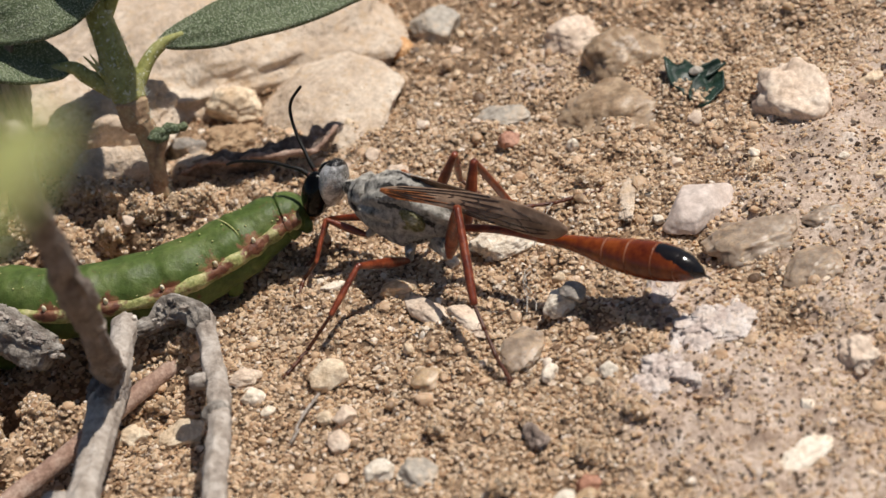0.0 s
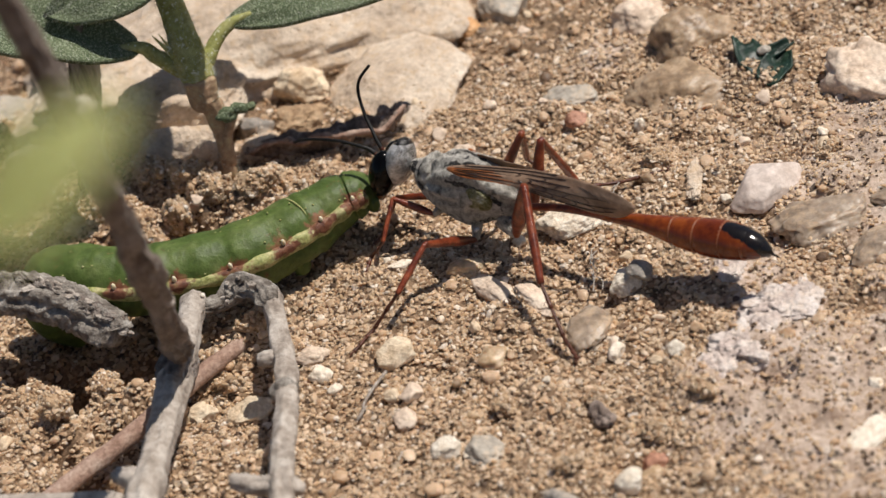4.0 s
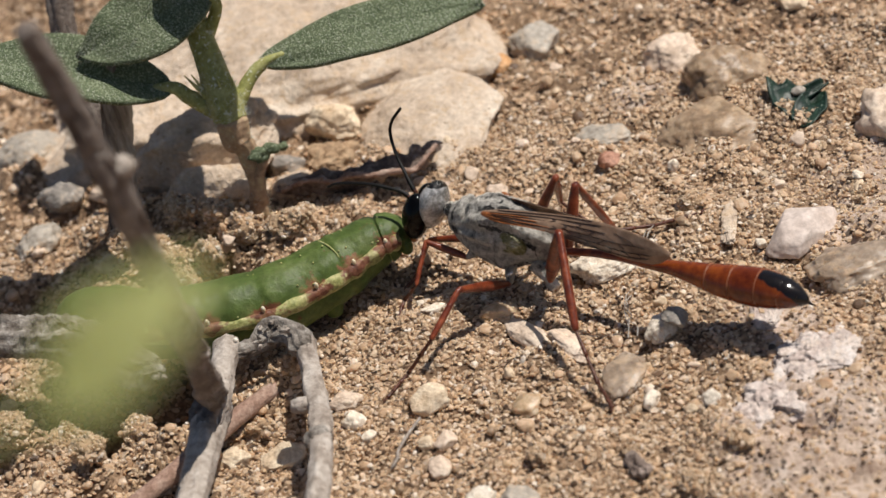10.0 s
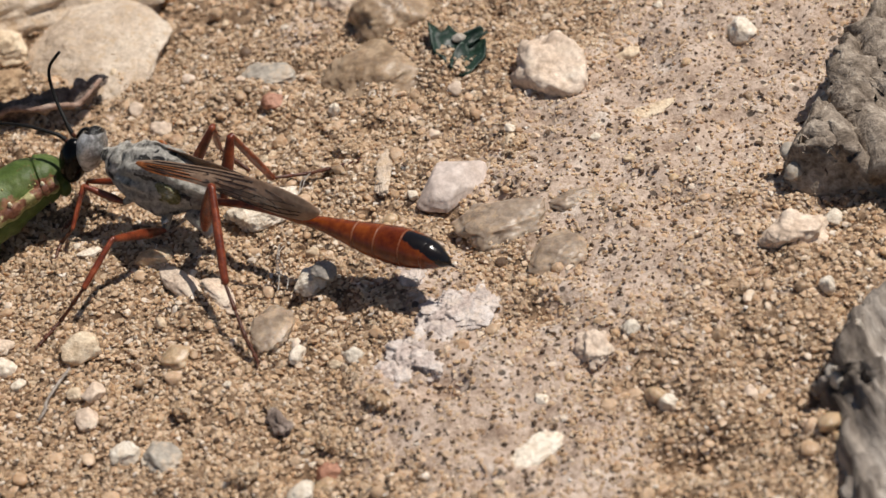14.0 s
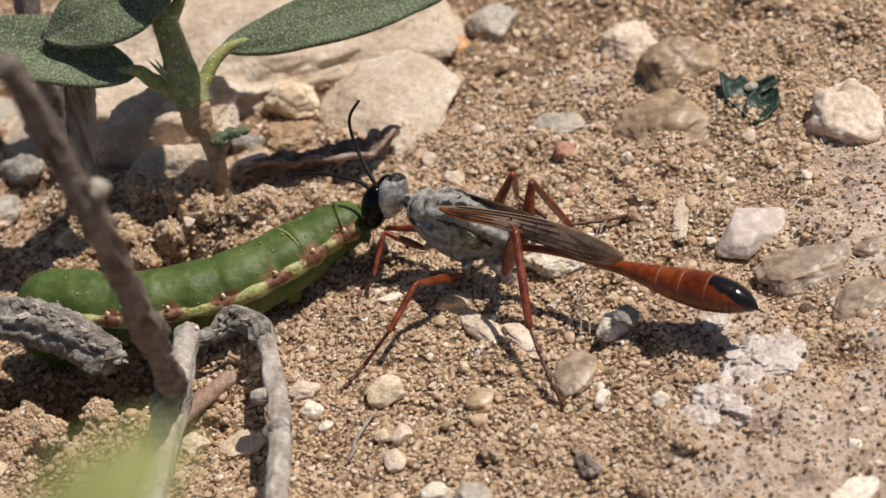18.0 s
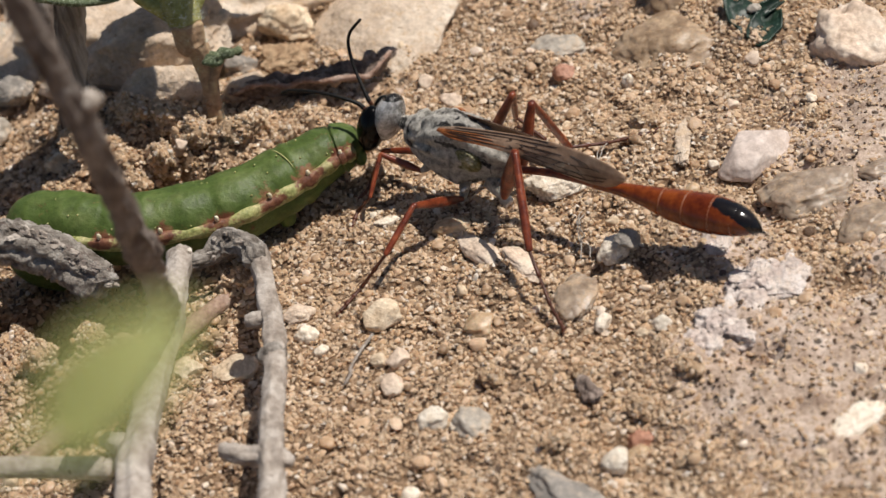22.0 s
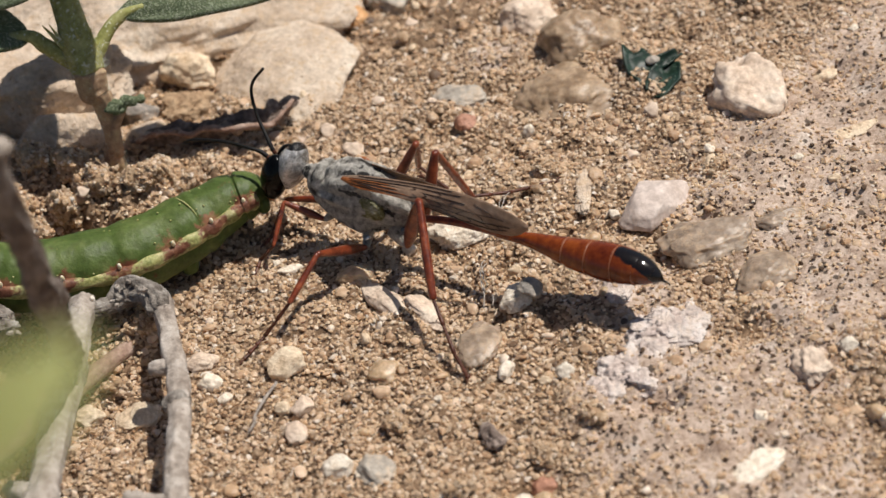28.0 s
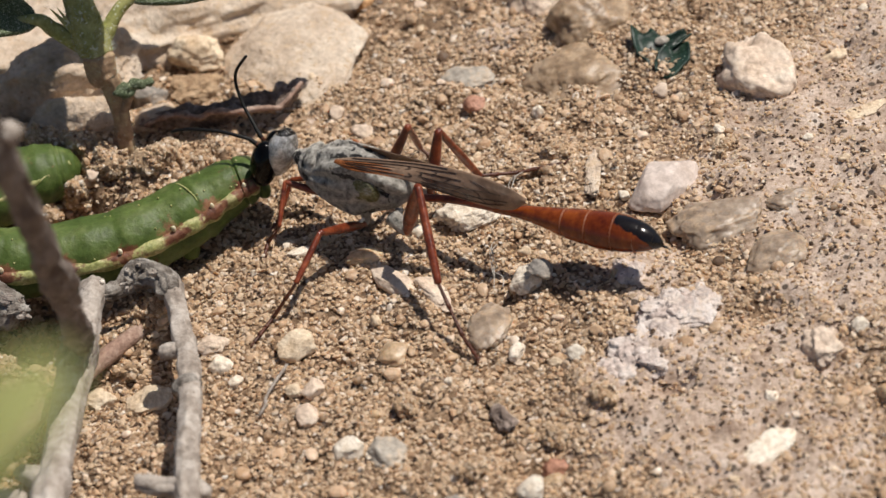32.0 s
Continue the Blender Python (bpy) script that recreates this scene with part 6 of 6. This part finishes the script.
        ways += [[(0.44, 0.87), (0.47, 0.8), (0.46, 0.71)], [(0.56, 0.9), (0.58, 0.82), (0.56, 0.73)], [(0.66, 0.94), (0.68, 0.84), (0.66, 0.74)], [(0.36, 0.69), (0.4, 0.6), (0.38, 0.5)], [(0.52, 0.73), (0.55, 0.62), (0.53, 0.52)], [(0.62, 0.74), (0.64, 0.62), (0.66, 0.51)], [(0.72, 0.73), (0.73, 0.62), (0.71, 0.5)], [(0.44, 0.51), (0.47, 0.42), (0.45, 0.33)], [(0.58, 0.52), (0.6, 0.42), (0.62, 0.31)], [(0.36, 0.32), (0.39, 0.25), (0.37, 0.18)], [(0.52, 0.33), (0.55, 0.25), (0.54, 0.16)], [(0.75, 0.87), (0.74, 0.8), (0.72, 0.75)], [(0.8, 0.82), (0.8, 0.74), (0.79, 0.67)], [(0.78, 0.42), (0.76, 0.3), (0.7, 0.2)]]
        for n, path in enumerate(ways):
            part("vein", Geo().add(*tube([(*on_wing(*q), 0.032 if n < 7 else 0.023) for q in path], 6, 8 * len(path), 0.2, n)), M["vein"], wing)
    # legs: near side, then far side
    leg(t, [wp(4.6, -0.9, 3.1), wp(4.0, -1.2, 2.6), (1.91, 13.41, 3.9), (0.58, 11.31, 2.12), (-0.51, 12.0, 0.7), (-1.27, 10.69, 0.25)], 0.72)
    leg(t, [wp(7.3, -0.9, 2.6), wp(7.2, -1.5, 1.3), (3.44, 6.53, 4.35), (1.03, 4.24, 2.8), (-1.01, 4.01, 0.8), (-2.61, 2.79, 0.3)], 0.92)
    leg(t, [wp(9.2, -0.7, 2.8), wp(10.35, -1.15, 2.0), (10.55, 6.25, 6.9), (10.0, 1.3, 2.9), (10.5, -1.8, 0.8), (10.95, -3.7, 0.3)], 1.25)
    leg(t, [wp(4.2, 0.8, 2.7), wp(3.6, 1.2, 2.4), (2.0, 16.0, 2.2), (0.9, 15.0, 1.0), (0.4, 14.4, 0.5), (-0.2, 14.0, 0.3)], 0.7)
    leg(t, [wp(6.6, 0.9, 2.4), wp(7.0, 1.8, 2.6), wp(9.3, 3.4, 6.9), (11.31, 15.24, 3.0), wp(9.5, 5.6, 1.4), (11.42, 17.53, 0.4)])
    leg(t, [wp(9.6, 0.8, 2.8), wp(10.5, 1.2, 2.54), (12.4, 10.9, 7.0), (14.35, 12.9, 1.2), (17.0, 13.3, 0.5), (20.2, 13.6, 0.3)], 1.15)
    return t, ant


# ---------------------------------------------------------------- build all
build_stones()
build_chip()
build_clods()
build_plant()
build_twigs()
caterpillar = build_caterpillar()
hind_end = build_rear(caterpillar)
wasp, antennae = build_wasp()
near_leaf = build_sprig_leaf()
build_ground()
build_grains()


def mm_pose(x, y, z, rz=0.0):
    return Matrix.Translation(Vector((x, y, z)) * MM) @ Matrix.Rotation(radians(rz), 4, "Z")


def about(point, axis, degrees, base):
    """A turn about a place, in the space of a thing whose base is given; millimetres."""
    p = Vector([float(a - b) for a, b in zip(point, base)]) * MM
    return Matrix.Translation(p) @ Matrix.Rotation(radians(degrees), 4, Vector([float(a) for a in axis])) @ Matrix.Translation(-p)


def motions():
    # the wasp stands and holds on, then shifts its grip
    base = (8.5, 10.4, 0.0)
    wrows = [(0.0, 0.0, 0.0, 0.0), (10.0, 0.0, 0.0, 0.0), (20.0, 0.0, 0.0, 0.0), (30.2, 0.0, 0.0, 0.0), (30.4, -0.8, 0.5, 3.4), (31.0, -0.75, 0.5, 3.4), (31.5, -1.0, 0.5, 3.9), (32.0, -1.05, 0.5, 4.0)]
    rest = mm_pose(*base)
    walk(wasp, [(t, mm_pose(base[0] + x, base[1] + y, 0.0, a)) for t, x, y, a in wrows])
    for ob, hip, foot in LEGS:
        rows = []
        h0 = (Vector(hip.tolist()) - Vector(foot.tolist())) * MM
        for t, x, y, a in wrows:
            m = mm_pose(base[0] + x, base[1] + y, 0.0, a)
            h1 = m @ rest.inverted() @ (Vector(hip.tolist()) * MM) - Vector(foot.tolist()) * MM
            q = h0.rotation_difference(h1).to_matrix().to_4x4()
            p = Vector(foot.tolist()) * MM
            in_world = Matrix.Translation(p) @ q @ Matrix.Translation(-p)
            rows.append((t, m.inverted() @ in_world @ rest))
        walk(ob, rows)
    near, far = antennae
    walk(near[0], [(t, about(near[1], WN_, a, base)) for t, a in ((0.0, 0.0), (5.0, 1.0), (9.0, -1.5), (13.0, 0.0), (18.0, -3.0), (18.5, 0.0), (23.0, 1.0), (28.0, 0.0), (30.2, 0.0), (31.0, 4.0), (32.0, 1.0))])
    walk(far[0], [(t, about(far[1], WN_, a, base)) for t, a in ((0.0, 0.0), (5.0, 1.0), (10.0, -1.0), (17.5, 0.0), (18.0, -4.0), (18.5, 0.0), (19.4, -3.0), (20.5, -1.0), (21.5, 3.0), (23.0, -3.0), (25.0, 2.0), (28.0, 0.0), (30.2, 0.0), (31.0, 4.0), (32.0, -2.0))])
    # the caterpillar gives a little, and curls up its hind end
    c = (-10.0, 13.1, 0.1)
    walk(caterpillar, [(0.0, mm_pose(*c)), (30.2, mm_pose(*c)), (30.4, mm_pose(c[0] - 0.5, c[1], c[2])), (32.0, mm_pose(c[0] - 0.6, c[1], c[2]))])
    low = Matrix.Translation(Vector((-22.0, -2.5, -4.0)) * MM)
    walk(hind_end, [(0.0, low), (30.2, low), (30.5, Matrix.Translation(Vector((-6.5, -0.8, -0.6)) * MM)), (31.0, Matrix.Translation(Vector((-2.2, 0.0, 0.0)) * MM)), (31.5, Matrix.Translation(Vector((-0.8, 0.0, 0.0)) * MM)), (32.0, Matrix.Identity(4))])
    # the young leaf sways in the wind
    walk(near_leaf, [(t, mm_pose(x, y, z)) for t, x, y, z in ((0, 4.50, -75.87, 65.75), (1, 4.54, -75.95, 65.96), (2, 4.53, -75.92, 65.91), (2.5, 4.42, -76.17, 66.03), (4.5, 4.17, -76.53, 65.08), (5, 4.04, -76.29, 64.48), (5.5, 4.07, -76.03, 64.24), (6, 4.28, -75.84, 64.34), (6.5, 4.15, -76.16, 63.74), (7, 4.07, -75.89, 64.14), (7.5, 3.70, -75.37, 64.15), (8, 4.09, -74.67, 64.36), (8.5, 4.43, -75.01, 64.67), (9, 4.20, -75.07, 64.40), (9.5, 4.14, -75.88, 64.97), (10, 4.17, -75.80, 65.73), (10.5, 3.74, -75.12, 65.31), (11, 3.28, -73.72, 64.75), (11.5, 3.53, -73.36, 64.25), (12, 5.21, -73.83, 67.34), (13, 6.43, -74.93, 70.55), (15.5, 7.95, -74.97, 68.76), (16.5, 5.95, -76.02, 71.01), (17, 4.58, -76.99, 71.82), (17.5, 4.27, -77.42, 71.05), (18, 4.16, -76.80, 69.27), (18.5, 4.12, -76.67, 69.44), (19, 5.03, -76.78, 68.78), (19.5, 3.85, -76.71, 69.13), (20, 3.90, -76.52, 69.01), (20.5, 3.92, -76.77, 69.05), (21, 3.84, -76.63, 68.92), (21.5, 3.57, -76.28, 68.48), (22, 3.67, -74.98, 67.50), (22.5, 3.74, -75.30, 68.04), (23, 3.43, -75.24, 68.04), (24, 3.22, -75.05, 68.14), (25, 3.35, -76.71, 69.47), (25.5, 3.64, -76.60, 68.98), (27.5, 2.84, -75.38, 68.36), (28, 2.80, -75.08, 68.13), (29, 3.30, -75.35, 67.59), (30, 2.70, -75.68, 68.48), (31, 2.48, -75.42, 67.85), (32, 2.14, -75.24, 67.83))])


motions()
